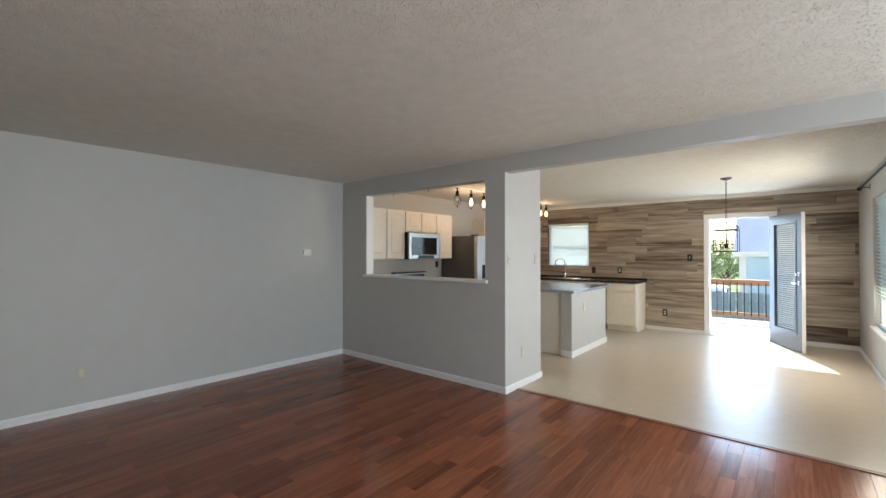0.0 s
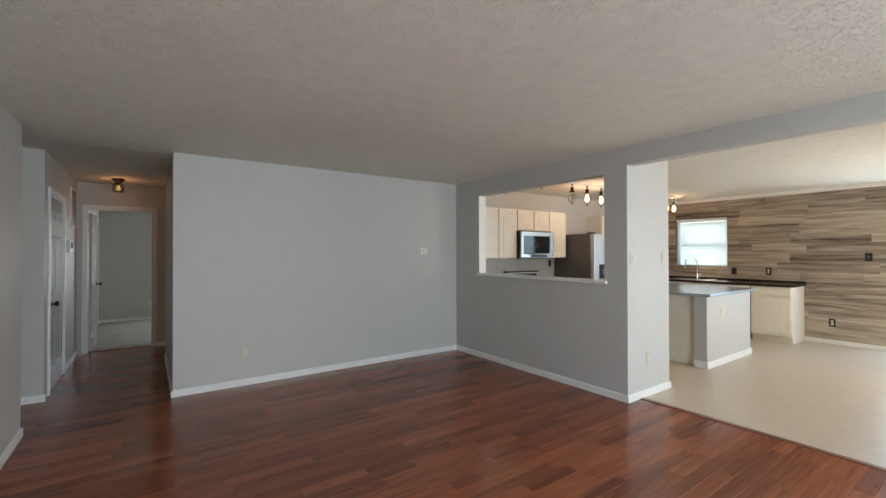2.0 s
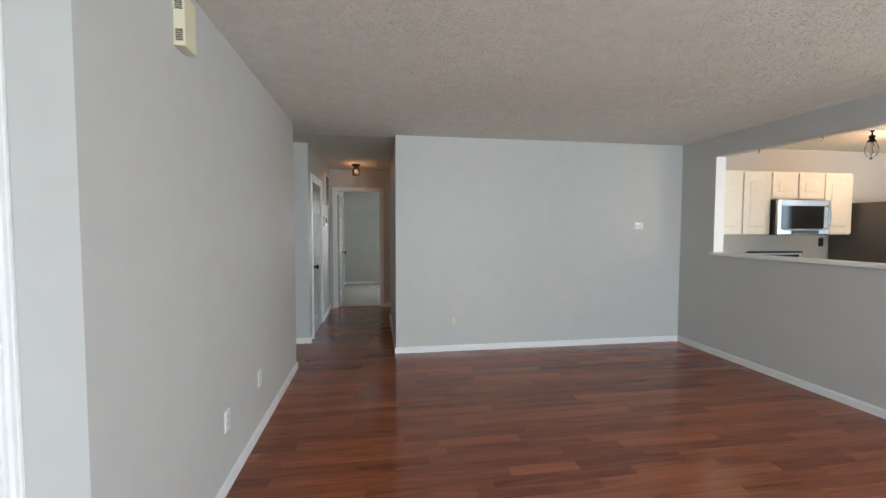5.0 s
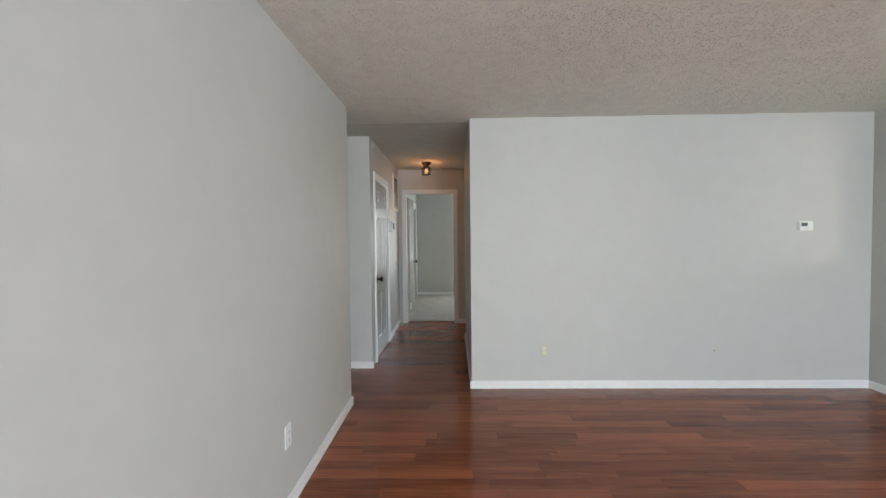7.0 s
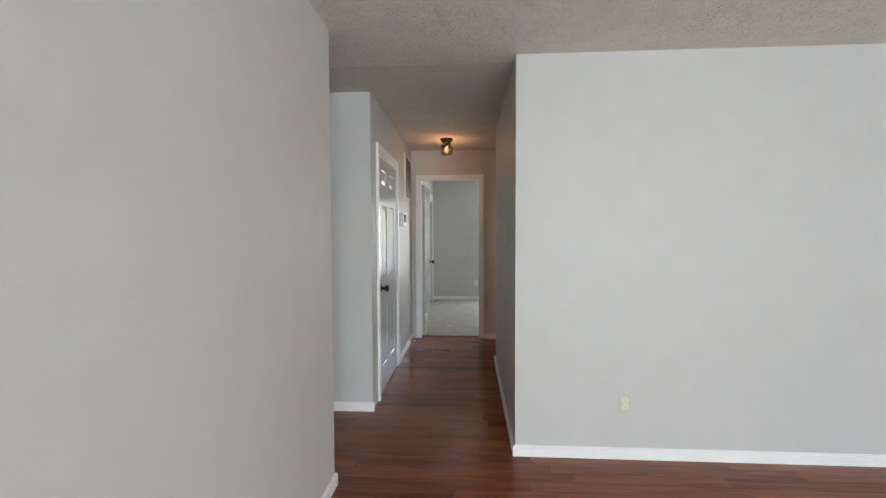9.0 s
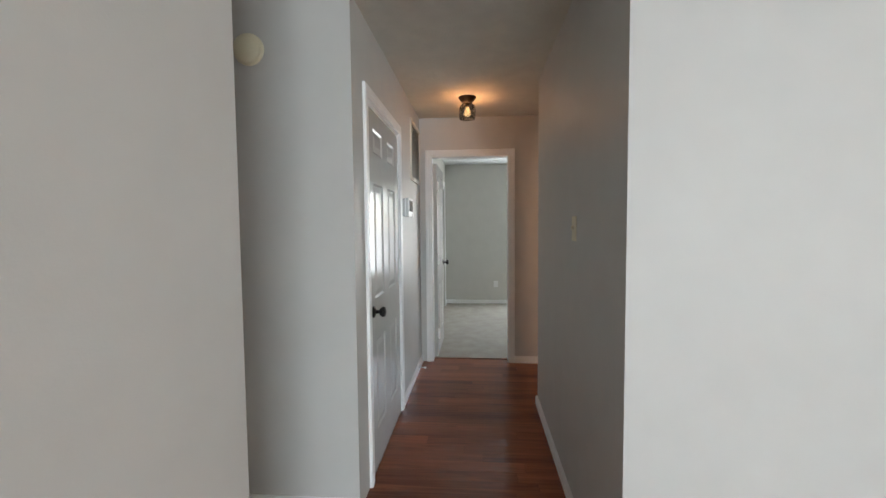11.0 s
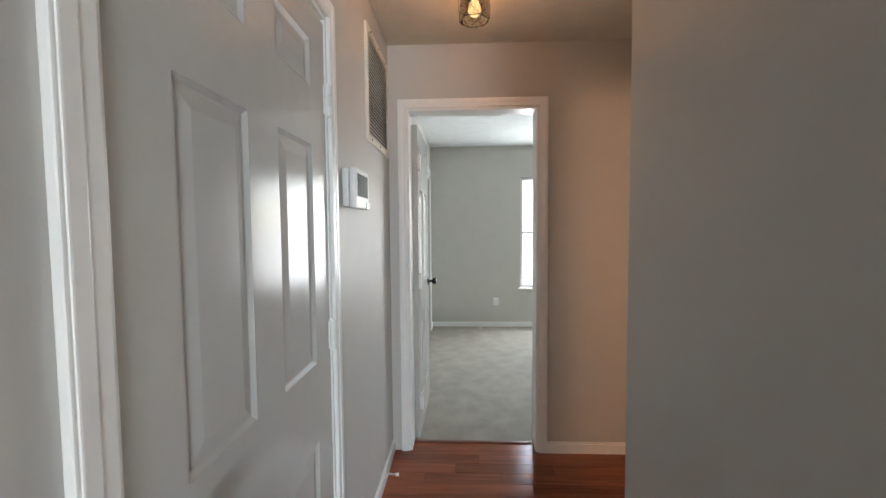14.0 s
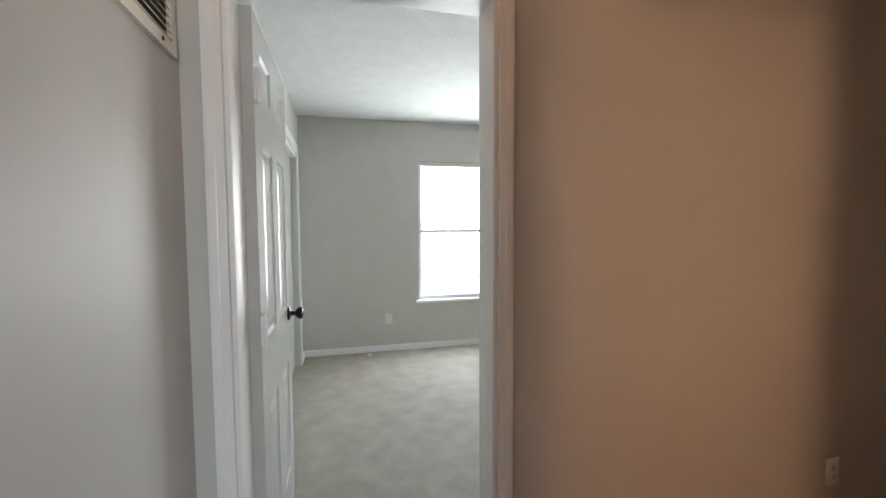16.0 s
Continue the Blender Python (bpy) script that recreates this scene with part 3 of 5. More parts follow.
solid("sill", boxed(-1.15, -0.27, NY - 0.02, NY + 0.2, -0.02, 0.012, 0.004), STEEL, "metal patio door sill", "sill")

# ---- windows ----


def window(name, lo, hi, z0, z1, face, along, way, label, depth=0.12, mullion=True, casing_w=0.0, sill=True):
    """A hung window set in a wall: frame, two sashes, panes, sill. way: into the room."""
    base = ((lo + hi) / 2, face, z0) if along == "x" else (face, (lo + hi) / 2, z0)
    ob = tagged(thing(name, base, label, "window"), kind="structure")

    def place(bm, u0, u1, d0, d1, a, b, bev=0.0):
        p, q = sorted((face + way * d0, face + way * d1))
        if along == "x":
            box(bm, u0, u1, p, q, a, b, bev)
        else:
            box(bm, p, q, u0, u1, a, b, bev)

    bm = bmesh.new()
    f = 0.04
    for u0, u1, a, b in ((lo, lo + f, z0, z1), (hi - f, hi, z0, z1), (lo + f, hi - f, z0, z0 + f), (lo + f, hi - f, z1 - f, z1)):
        place(bm, u0, u1, -depth + 0.01, -depth + 0.06, a, b, 0.003)
    zm = (z0 + z1) / 2
    place(bm, lo + f, hi - f, -depth + 0.015, -depth + 0.05, zm - 0.015, zm + 0.015, 0.003)
    part("window_frame", bm, WHITE, ob)
    for a, b in ((z0 + f, zm - 0.015), (zm + 0.015, z1 - f)):
        bm = bmesh.new()
        place(bm, lo + f, hi - f, -depth + 0.028, -depth + 0.032, a, b)
        p = part("pane", bm, GLASS, ob)
        p.visible_shadow = False
    if sill:
        bm = bmesh.new()
        place(bm, lo - 0.03, hi + 0.03, -0.001, 0.035, z0 - 0.022, z0 + 0.004, 0.004)
        place(bm, lo + 0.002, hi - 0.002, -depth + 0.06, -0.001, z0, z0 + 0.004)
        part("window_sill", bm, WHITE, ob)
    if casing_w:
        bm = bmesh.new()
        c = casing_w
        for u0, u1, a, b in ((lo - c, lo, z0 - c, z1 + c), (hi, hi + c, z0 - c, z1 + c), (lo, hi, z1, z1 + c), (lo, hi, z0 - c, z0)):
            place(bm, u0, u1, 0.0, 0.018, a, b, 0.003)
        part("window_casing", bm, WHITE, ob)
    return ob


window("window_1", -4.20, -3.28, 1.17, 2.08, NY + 0.002, "x", -1, "white kitchen window in the plank wall", sill=False)
window("window_2", 6.0, 7.8, 0.55, 2.1, EX, "y", -1, "white dining room window with sill")
window("window_3", 1.3, 4.1, 0.65, 2.05, LE, "y", -1, "wide white living room window")
window("window_4", 0.90, 2.20, 0.53, 2.03, BX, "y", 1, "bright white bedroom window")


def blind(name, lo, hi, z0, z1, d, along, label, tilt, pitch=0.043, gap=0.0):
    base = ((lo + hi) / 2, d, z0) if along == "x" else (d, (lo + hi) / 2, z0)
    ob = thing(name, base, label, "blind")
    turn = Matrix.Identity(4) if along == "x" else pose(0, 0, 0, 0, 0, 90)
    mid, w = (lo + hi) / 2, (hi - lo) / 2
    at = Matrix.Translation((mid, d, 0) if along == "x" else (d, mid, 0)) @ turn
    bm = boxed(-w, w, -0.025, 0.02, z1 - 0.06, z1, 0.004)
    bm.transform(at)
    part("headrail", bm, BLIND, ob)
    bm = boxed(-w, w, -0.02, 0.02, z0 + gap, z0 + gap + 0.02, 0.003)
    bm.transform(at)
    part("bottom_rail", bm, BLIND, ob)
    z = z0 + gap + 0.04
    while z < z1 - 0.07:
        bm = bmesh.new()
        box(bm, -w + 0.004, w - 0.004, -0.025, 0.025, -0.0012, 0.0012)
        bm.transform(at @ Matrix.Translation((0, 0, z)) @ pose(0, 0, 0, tilt))
        part("slat", bm, BLIND, ob)
        z += pitch
    for u in (-w * 0.7, w * 0.7):
        bm = bmesh.new()
        tube(bm, (u, -0.026, z0 + gap + 0.02), (u, -0.026, z1 - 0.03), 0.0015, seg=5)
        bm.transform(at)
        part("cord", bm, BLIND, ob)
    return ob


blind("window_blind", -4.19, -3.29, 1.175, 2.075, NY + 0.03, "x", "white slatted kitchen blind, closed to daylight", 58)
blind("window_blind", 6.02, 7.78, 0.56, 2.095, EX + 0.04, "y", "white slatted dining room blind", 40)

# ---- curtain rod in the dining room ----
ob = thing("curtain_rod", (EX - 0.07, 6.9, 2.27), "dark bronze curtain rod on wall brackets", "curtain rod")
bm = bmesh.new()
tube(bm, (EX - 0.075, 5.6, 2.28), (EX - 0.075, 8.2, 2.28), 0.012)
part("rod", bm, BRONZE, ob)
for y in (5.6, 8.2):
    bm = bmesh.new()
    s = 1 if y > 7 else -1
    lathe(bm, [(0.009, 0), (0.018, s * 0.01), (0.012, s * 0.02), (0.026, s * 0.045), (0.02, s * 0.07), (0.004, s * 0.085)], (EX - 0.075, y, 2.28), "y")
    part("finial", bm, BRONZE, ob, "", True)
for y in (5.75, 8.0):
    bm = bmesh.new()
    box(bm, EX - 0.006, EX, y - 0.015, y + 0.015, 2.23, 2.31, 0.002)
    tube(bm, (EX, y, 2.265), (EX - 0.075, y, 2.268), 0.006)
    part("bracket", bm, BRONZE, ob)

# ---- outlets, switches and wall devices ----


def plate(kind, m, label, mat=IVORY, insert=None, w=0.072, h=0.115):
    """Wall plate. Local: x along the wall, z up, y = 0 on the wall, -y into the room."""
    insert = insert or mat
    ob = thing(kind, m.translation, label, "outlet" if "outlet" in kind else "switch")
    bm = boxed(-w / 2, w / 2, -0.006, 0.0, -h / 2, h / 2, 0.002)
    bm.transform(m)
    cover = part("cover_plate", bm, mat, ob)
    if "outlet" in kind:
        for z in (-0.02, 0.02):
            bm = bmesh.new()
            box(bm, -0.0165, 0.0165, -0.0085, -0.006, z - 0.0145, z + 0.0145, 0.002)
            bm.transform(m)
            sock = part("socket", bm, insert, ob)
            bm = bmesh.new()
            for dx in (-0.006, 0.006):
                box(bm, dx - 0.0012, dx + 0.0012, -0.0092, -0.0083, z - 0.003, z + 0.007)
            tube(bm, (0, -0.0092, z - 0.008), (0, -0.0083, z - 0.008), 0.0022, seg=8)
            bm.transform(m)
            part("slot", bm, BLACKPLASTIC, sock)
    else:
        bm = bmesh.new()
        box(bm, -0.005, 0.005, -0.018, -0.006, -0.004, 0.014, 0.0015)
        bm.transform(m)
        part("toggle", bm, insert, ob)
    for z in ((0,) if "outlet" in kind else (-0.03, 0.03)):
        bm = bmesh.new()
        tube(bm, (0, -0.0072, z), (0, -0.0055, z), 0.003, seg=8)
        bm.transform(m)
        part("screw", bm, insert, cover)
    return ob


# facing: 0 looks to -y, 90 looks to +x, 180 looks to +y, -90 looks to -x
plate("wall_outlet", pose(WX, 1.365, 0.345, 0, 0, 90), "ivory duplex outlet on the grey wall", PUTTY, IVORY)
plate("wall_outlet", pose(-2.653, LY, 0.374, 0, 0, 180), "ivory duplex outlet low on the grey wall", PLASTIC, IVORY)
plate("wall_outlet", pose(-3.287, LY, 0.378, 0, 0, 180), "small white outlet low on the grey wall", PLASTIC)
plate("light_switch", pose(-2.27, 4.32, 1.37, 0, 0, 90), "ivory toggle switch on the stub wall", PUTTY, IVORY)
plate("light_switch", pose(-2.27, 4.906, 1.376, 0, 0, 90), "ivory toggle switch on the stub wall", PUTTY, IVORY)
plate("wall_outlet", pose(-2.27, 4.60, 0.364, 0, 0, 90), "ivory outlet low on the stub wall", PUTTY, IVORY)
plate("light_switch", pose(-5.665, HY, 1.36, 0, 0, 0), "ivory toggle switch on the hallway wall", IVORY, IVORY)
plate("wall_outlet", pose(-7.835, 2.05, 0.32, 0, 0, 90), "white outlet low on the passage wall", PLASTIC)
plate("wall_outlet", pose(-3.175, NY, 1.09, 0, 0, 0), "black outlet plate on the plank wall", BLACKPLASTIC, BLACKPLASTIC, 0.08, 0.125)
plate("wall_outlet", pose(-2.657, NY, 1.10, 0, 0, 0), "black plate with pale outlet on the plank wall", BLACKPLASTIC, IVORY, 0.08, 0.125)
plate("light_switch", pose(-1.437, NY, 1.355, 0, 0, 0), "black plate with pale switch on the plank wall", BLACKPLASTIC, IVORY, 0.08, 0.125)
plate("wall_outlet", pose(-1.848, NY, 0.33, 0, 0, 0), "black plate with pale outlet on the plank wall", BLACKPLASTIC, IVORY, 0.08, 0.125)
plate("light_switch", pose(0.02, NY, 0.98, 0, 0, 0), "pale switch plate beside the patio door", IVORY)
plate("wall_outlet", pose(-2.35, 6.55, 0.66, 0, 0, 90), "ivory outlet on the island end wall", IVORY)
plate("wall_outlet", pose(WX, 6.31, 1.24, 0, 0, 90), "black outlet plate above the kitchen counter", BLACKPLASTIC)

ob = thing("phone_jack_plate", (WX, 2.88, 0.338), "small putty-coloured cover plate on the grey wall", "wall plate")
part("cover_plate", boxed(WX, WX + 0.004, 2.86, 2.90, 0.305, 0.37, 0.0015), PUTTY, ob)
bm = bmesh.new()
tube(bm, (WX + 0.003, 2.88, 0.338), (WX + 0.0055, 2.88, 0.338), 0.005)
part("screw", bm, BRONZE, ob)

ob = thing("thermostat", (WX, 3.65, 1.44), "small white thermostat on the grey wall", "thermostat")
part("back_plate", boxed(WX, WX + 0.008, 3.59, 3.715, 1.405, 1.49, 0.002), PLASTIC, ob)
body = part("body", boxed(WX + 0.008, WX + 0.028, 3.595, 3.71, 1.41, 1.485, 0.005), PLASTIC, ob)
part("display", boxed(WX + 0.028, WX + 0.0292, 3.607, 3.66, 1.445, 1.475), SCREEN, body, "grey thermostat display")

ob = thing("bedroom_outlet", (BX, 0.567, 0.34), "white outlet cover box on the bedroom wall", "outlet")
part("cover_plate", boxed(BX, BX + 0.008, 0.53, 0.605, 0.295, 0.40, 0.002), PLASTIC, ob)
part("plug_box", boxed(BX + 0.008, BX + 0.03, 0.54, 0.595, 0.325, 0.39, 0.004), PLASTIC, ob)

ob = thing("door_chime", (-2.215, LY, 2.15), "cream door chime box with louvred ends", "door chime")
body = part("body", boxed(-2.27, -2.16, LY, LY + 0.045, 2.15, 2.36, 0.006), IVORY, ob)
for z0 in (2.17, 2.295):
    for k in range(7):
        part("louvre", boxed(-2.165, -2.158, LY + 0.010, LY + 0.037, z0 + k * 0.007, z0 + k * 0.007 + 0.0035), BRONZE, body, "dark slot in the chime cover")

ob = thing("smoke_detector", (CX, -0.80, 2.20), "round ivory smoke detector high on the wall", "smoke detector")
bm = bmesh.new()
lathe(bm, [(0.072, 0), (0.072, 0.012), (0.066, 0.016)], (CX, -0.80, 2.20), "x", 32)
part("base", bm, IVORY, ob, "", True)
bm = bmesh.new()
lathe(bm, [(0.066, 0.014), (0.064, 0.03), (0.05, 0.042), (0.02, 0.046)], (CX, -0.80, 2.20), "x", 32)
part("cover", bm, IVORY, ob, "", True)

# control panel on the hallway wall
ob = thing("control_panel", (-6.955, DY, 1.453), "white wall control panel with grey display", "control panel")
part("back_box", boxed(-7.060, -6.838, DY, DY + 0.024, 1.453, 1.593, 0.006), PLASTIC, ob)
face = part("front_cover", boxed(-7.065, -6.850, DY + 0.024, DY + 0.048, 1.448, 1.598, 0.009), PLASTIC, ob)
part("display", boxed(-7.035, -6.873, DY + 0.048, DY + 0.0495, 1.493, 1.578, 0.0006), SCREEN, face, "dark grey glossy display")
part("key_flap", boxed(-7.065, -7.003, DY + 0.048, DY + 0.052, 1.450, 1.478, 0.001), PLASTIC, face, "white key flap")

# return air grille
ob = thing("air_vent", (-7.495, DY, 1.775), "off-white louvred return air grille with rusty screws", "air vent")
bm = holed(-7.785, -7.235, 1.775, 2.30, DY, DY + 0.012, [(-7.757, -7.263, 1.805, 2.27)], "x")
part("frame", bm, CREAM, ob)
part("backing", boxed(-7.757, -7.263, DY - 0.001, DY + 0.001, 1.805, 2.27), DUCT, ob, "dark duct behind the slats")
for k in range(26):
    bm = bmesh.new()
    box(bm, -7.757, -7.263, -0.0095, 0.0095, -0.0008, 0.0008)
    bm.transform(Matrix.Translation((0, DY + 0.007, 1.815 + k * 0.0177)) @ pose(0, 0, 0, -52))
    part("slat", bm, CREAM, ob)
for u, z in ((-7.32, 1.79), (-7.51, 1.79), (-7.70, 1.79), (-7.32, 2.285), (-7.51, 2.285), (-7.70, 2.285)):
    bm = bmesh.new()
    tube(bm, (u, DY + 0.011, z), (u, DY + 0.0145, z), 0.005, seg=10)
    part("screw", bm, BRONZE, ob, "rusty screw head")

# door stop on the baseboard
ob = thing("door_stop", (-7.5, DY + 0.014, 0.05), "white spring door stop on the baseboard", "door stop")
bm = bmesh.new()
tube(bm, (-7.5, DY + 0.014, 0.05), (-7.5, DY + 0.07, 0.048), 0.005)
part("spring", bm, STEEL, ob)
bm = bmesh.new()
tube(bm, (-7.5, DY + 0.07, 0.048), (-7.5, DY + 0.085, 0.048), 0.009)
part("rubber_tip", bm, PLASTIC, ob)
solid("paper_scrap", boxed(-10.93, -10.90, 0.34, 0.37, 0.004, 0.010), PLASTIC, "tiny white paper scrap on the carpet", "scrap", "")

# ---- hallway ceiling lamp ----
LX, LYY = -7.20, 0.172
ob = thing("ceiling_lamp", (LX, LYY, H), "bronze flush ceiling lamp with clear glass shade", "ceiling lamp")
bm = bmesh.new()
lathe(bm, [(0.074, H), (0.074, H - 0.008), (0.067, H - 0.014), (0.058, H - 0.030), (0.040, H - 0.044), (0.022, H - 0.052)], (LX, LYY, 0), "z", 28)
part("canopy", bm, BRONZE, ob, "dark bronze canopy", True)
R_GLASS, Z_TOP, Z_LOW = 0.062, H - 0.066, H - 0.180
bm = bmesh.new()
for k, z in enumerate((H - 0.053, Z_TOP, Z_TOP - 0.02, Z_TOP - 0.05, Z_TOP - 0.08, Z_LOW + 0.01, Z_LOW)):
    r = (0.036, 0.055, R_GLASS, R_GLASS + 0.001, R_GLASS + 0.001, R_GLASS, R_GLASS - 0.003)[k]
    ring = [bm.verts.new((LX + (r + 0.0025 * math.cos(9 * a + k * 1.7)) * math.cos(a), LYY + (r + 0.0025 * math.cos(9 * a + k * 1.7)) * math.sin(a), z))
            for a in (2 * math.pi * i / 45 for i in range(45))]
    if k:
        for i in range(45):
            bm.faces.new((last[i], last[(i + 1) % 45], ring[(i + 1) % 45], ring[i]))
    last = ring
bmesh.ops.solidify(bm, geom=bm.faces[:], thickness=0.003)
shade = part("shade", bm, BULBGLASS, ob, "rippled clear glass shade", True)
shade.visible_shadow = False
RC, N = R_GLASS + 0.009, 6


def cage_point(k, z, shrink=0.0):
    a = 2 * math.pi * k / N + 0.3
    return (LX + (RC - shrink) * math.cos(a), LYY + (RC - shrink) * math.sin(a), z)


bm = bmesh.new()
for z, shrink in ((Z_TOP, 0.012), (Z_LOW + 0.006, 0.006)):
    wire(bm, [cage_point(k, z, shrink) for k in range(N + 1)], 0.0019, 6)
for k in range(N):
    wire(bm, [cage_point(k, Z_TOP, 0.012), cage_point(k + 0.5, Z_TOP - 0.035), cage_point(k + 0.5, Z_LOW + 0.04), cage_point(k, Z_LOW + 0.006, 0.006)], 0.0013, 5)
    wire(bm, [cage_point(k, Z_TOP, 0.012), cage_point(k - 0.5, Z_TOP - 0.035)], 0.0013, 5)
    wire(bm, [cage_point(k, Z_LOW + 0.006, 0.006), cage_point(k - 0.5, Z_LOW + 0.04)], 0.0013, 5)
    wire(bm, [cage_point(k, Z_TOP, 0.012), (LX + 0.03 * math.cos(2 * math.pi * k / N + 0.3), LYY + 0.03 * math.sin(2 * math.pi * k / N + 0.3), H - 0.048)], 0.0013, 5)
part("cage", bm, BRONZE, ob, "bronze zigzag wire cage")
bm = bmesh.new()
lathe(bm, [(0.016, H - 0.050), (0.017, H - 0.076), (0.012, H - 0.082)], (LX, LYY, 0), "z")
part("socket", bm, BRONZE, ob, "", True)
bm = bmesh.new()
lathe(bm, [(0.011, H - 0.080), (0.014, H - 0.094), (0.026, H - 0.122), (0.027, H - 0.136), (0.018, H - 0.152), (0.004, H - 0.159)], (LX, LYY, 0), "z")
b = part("bulb", bm, FILAMENT_HALL, ob, "amber lit filament bulb", True)
b.visible_shadow = False
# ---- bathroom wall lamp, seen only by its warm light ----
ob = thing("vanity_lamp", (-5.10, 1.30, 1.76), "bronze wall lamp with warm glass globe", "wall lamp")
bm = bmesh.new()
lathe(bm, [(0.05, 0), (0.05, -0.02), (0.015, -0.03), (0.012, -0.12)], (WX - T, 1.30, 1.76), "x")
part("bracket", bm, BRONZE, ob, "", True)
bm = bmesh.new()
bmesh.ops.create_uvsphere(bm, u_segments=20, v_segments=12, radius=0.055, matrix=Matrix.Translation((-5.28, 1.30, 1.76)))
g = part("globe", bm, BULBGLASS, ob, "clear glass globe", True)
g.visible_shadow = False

# ---- pass-through ledge and hooks ----
bm = bmesh.new()
box(bm, -4.49, -2.485, PY - 0.03, PY + T + 0.03, 1.118, 1.15, 0.005)
solid("pass_through_ledge", bm, WHITE, "white painted ledge on the half wall", "ledge", "")
solid("trim_pass_through", boxed(-4.475, -4.455, PY + 0.002, PY + T + 0.002, 1.15, 2.215), WHITE, "white painted side lining of the pass-through", "trim")
for hx in (-3.99, -3.385):
    bm = bmesh.new()
    pts = [(hx, PY + 0.06, 2.215), (hx, PY + 0.06, 2.202)] + [(hx + 0.012 * math.sin(a), PY + 0.06, 2.190 + 0.012 * math.cos(a)) for a in [k * math.pi / 6 for k in range(0, 9)]]
    wire(bm, pts, 0.0024, 6)
    solid("cup_hook", bm, BRONZE, "small dark metal cup hook under the lintel", "hook", "", group="cup hooks")

# ---- kitchen cabinets ----


def arched_door(ob, y0, y1, z0, z1, x, mat):
    """Cabinet door facing +x with an arched raised panel."""
    d = part("door", boxed(x, x + 0.019, y0 + 0.003, y1 - 0.003, z0, z1, 0.004), mat, ob)
    bm = bmesh.new()
    f, arch, seg = 0.055, 0.035, 10
    a, b = y0 + f, y1 - f
    outline = [(a, z0 + f), (b, z0 + f)] + [(b + (a - b) * k / seg, z1 - f - arch + arch * math.sin(math.pi * k / seg)) for k in range(seg + 1)]
    cy, cz = (a + b) / 2, (z0 + z1) / 2
    rings = []
    for grow, depth in ((1.0, 0.0195), (0.95, 0.008), (0.88, 0.008), (0.70, 0.024)):
        rings.append([bm.verts.new((x + depth, cy + (y - cy) * grow, cz + (z - cz) * (1 - (1 - grow) * (b - a) / (z1 - z0)))) for y, z in outline])
    for p, q in zip(rings, rings[1:]):
        for k in range(len(p)):
            bm.faces.new((p[k], p[(k + 1) % len(p)], q[(k + 1) % len(p)], q[k]))
    bm.faces.new(rings[-1])
    part("panel", bm, mat, d)


def wall_cabinet(y0, y1, z0, z1, doors, x0=WX, x1=-4.67):
    ob = thing("wall_cabinet", ((x0 + x1) / 2, (y0 + y1) / 2, z0), "cream painted wall cabinet with arched panel doors", "cabinet", "kitchen wall cabinets")
    part("body", boxed(x0, x1, y0 + 0.001, y1 - 0.001, z0, z1, 0.002), CREAM, ob)
    w = (y1 - y0) / doors
    for k in range(doors):
        arched_door(ob, y0 + k * w + 0.008, y0 + (k + 1) * w - 0.008, z0 + 0.012, z1 - 0.02, x1, CREAM)
    return ob


wall_cabinet(4.40, 5.18, 1.345, 2.105, 2)
wall_cabinet(5.18, 5.93, 1.775, 2.105, 2)
wall_cabinet(5.93, 6.35, 1.345, 2.105, 1)
wall_cabinet(7.38, 8.14, 1.76, 2.105, 2)

# ---- microwave ----
ob = thing("microwave", (-4.76, 5.555, 1.340), "stainless steel over-range microwave with dark window", "microwave")
part("body", boxed(WX, -4.60, 5.183, 5.927, 1.340, 1.765, 0.004), BLACKPLASTIC, ob, "black microwave housing")
door = part("door", boxed(-4.60, -4.565, 5.185, 5.925, 1.345, 1.760, 0.008), STEEL, ob, "brushed steel door")
part("window", boxed(-4.565, -4.561, 5.235, 5.825, 1.415, 1.690, 0.001), MWGLASS, door, "dark glass window")
part("control_strip", boxed(-4.565, -4.561, 5.38, 5.76, 1.355, 1.395, 0.001), BLACKPLASTIC, door)
bm = bmesh.new()
wire(bm, [(-4.565, 5.85, 1.410), (-4.525, 5.862, 1.440), (-4.515, 5.868, 1.550), (-4.525, 5.862, 1.670), (-4.565, 5.85, 1.700)], 0.009, 8)
part("handle", bm, STEEL, ob, "curved steel handle")
bm = bmesh.new()
wire(bm, [(-4.555, 5.25, 1.415), (-4.54, 5.45, 1.402), (-4.54, 5.65, 1.402), (-4.555, 5.83, 1.415)], 0.007, 8)
part("trim_bar", bm, STEEL, ob)

# ---- range ----
ob = thing("kitchen_range", (-4.66, 5.555, 0.0), "white kitchen range with black glass cooktop", "range")
part("body", boxed(-4.95, -4.34, 5.19, 5.92, 0.06, 0.905, 0.006), OVENWHITE, ob)
part("plinth", boxed(-4.93, -4.40, 5.21, 5.90, 0.0, 0.06), BLACKPLASTIC, ob)
part("cooktop", boxed(-4.95, -4.335, 5.188, 5.922, 0.905, 0.922, 0.004), MWGLASS, ob, "black glass cooktop")
guard = part("backguard", boxed(-4.975, -4.90, 5.19, 5.92, 0.922, 1.105, 0.006), OVENWHITE, ob)
part("control_panel", boxed(-4.90, -4.897, 5.22, 5.89, 0.97, 1.085, 0.001), BLACKPLASTIC, guard)
part("top_vent", boxed(-4.975, -4.88, 5.19, 5.92, 1.105, 1.128, 0.004), BLACKPLASTIC, guard, "black top edge")
part("oven_door", boxed(-4.34, -4.31, 5.20, 5.91, 0.25, 0.82, 0.006), OVENWHITE, ob)

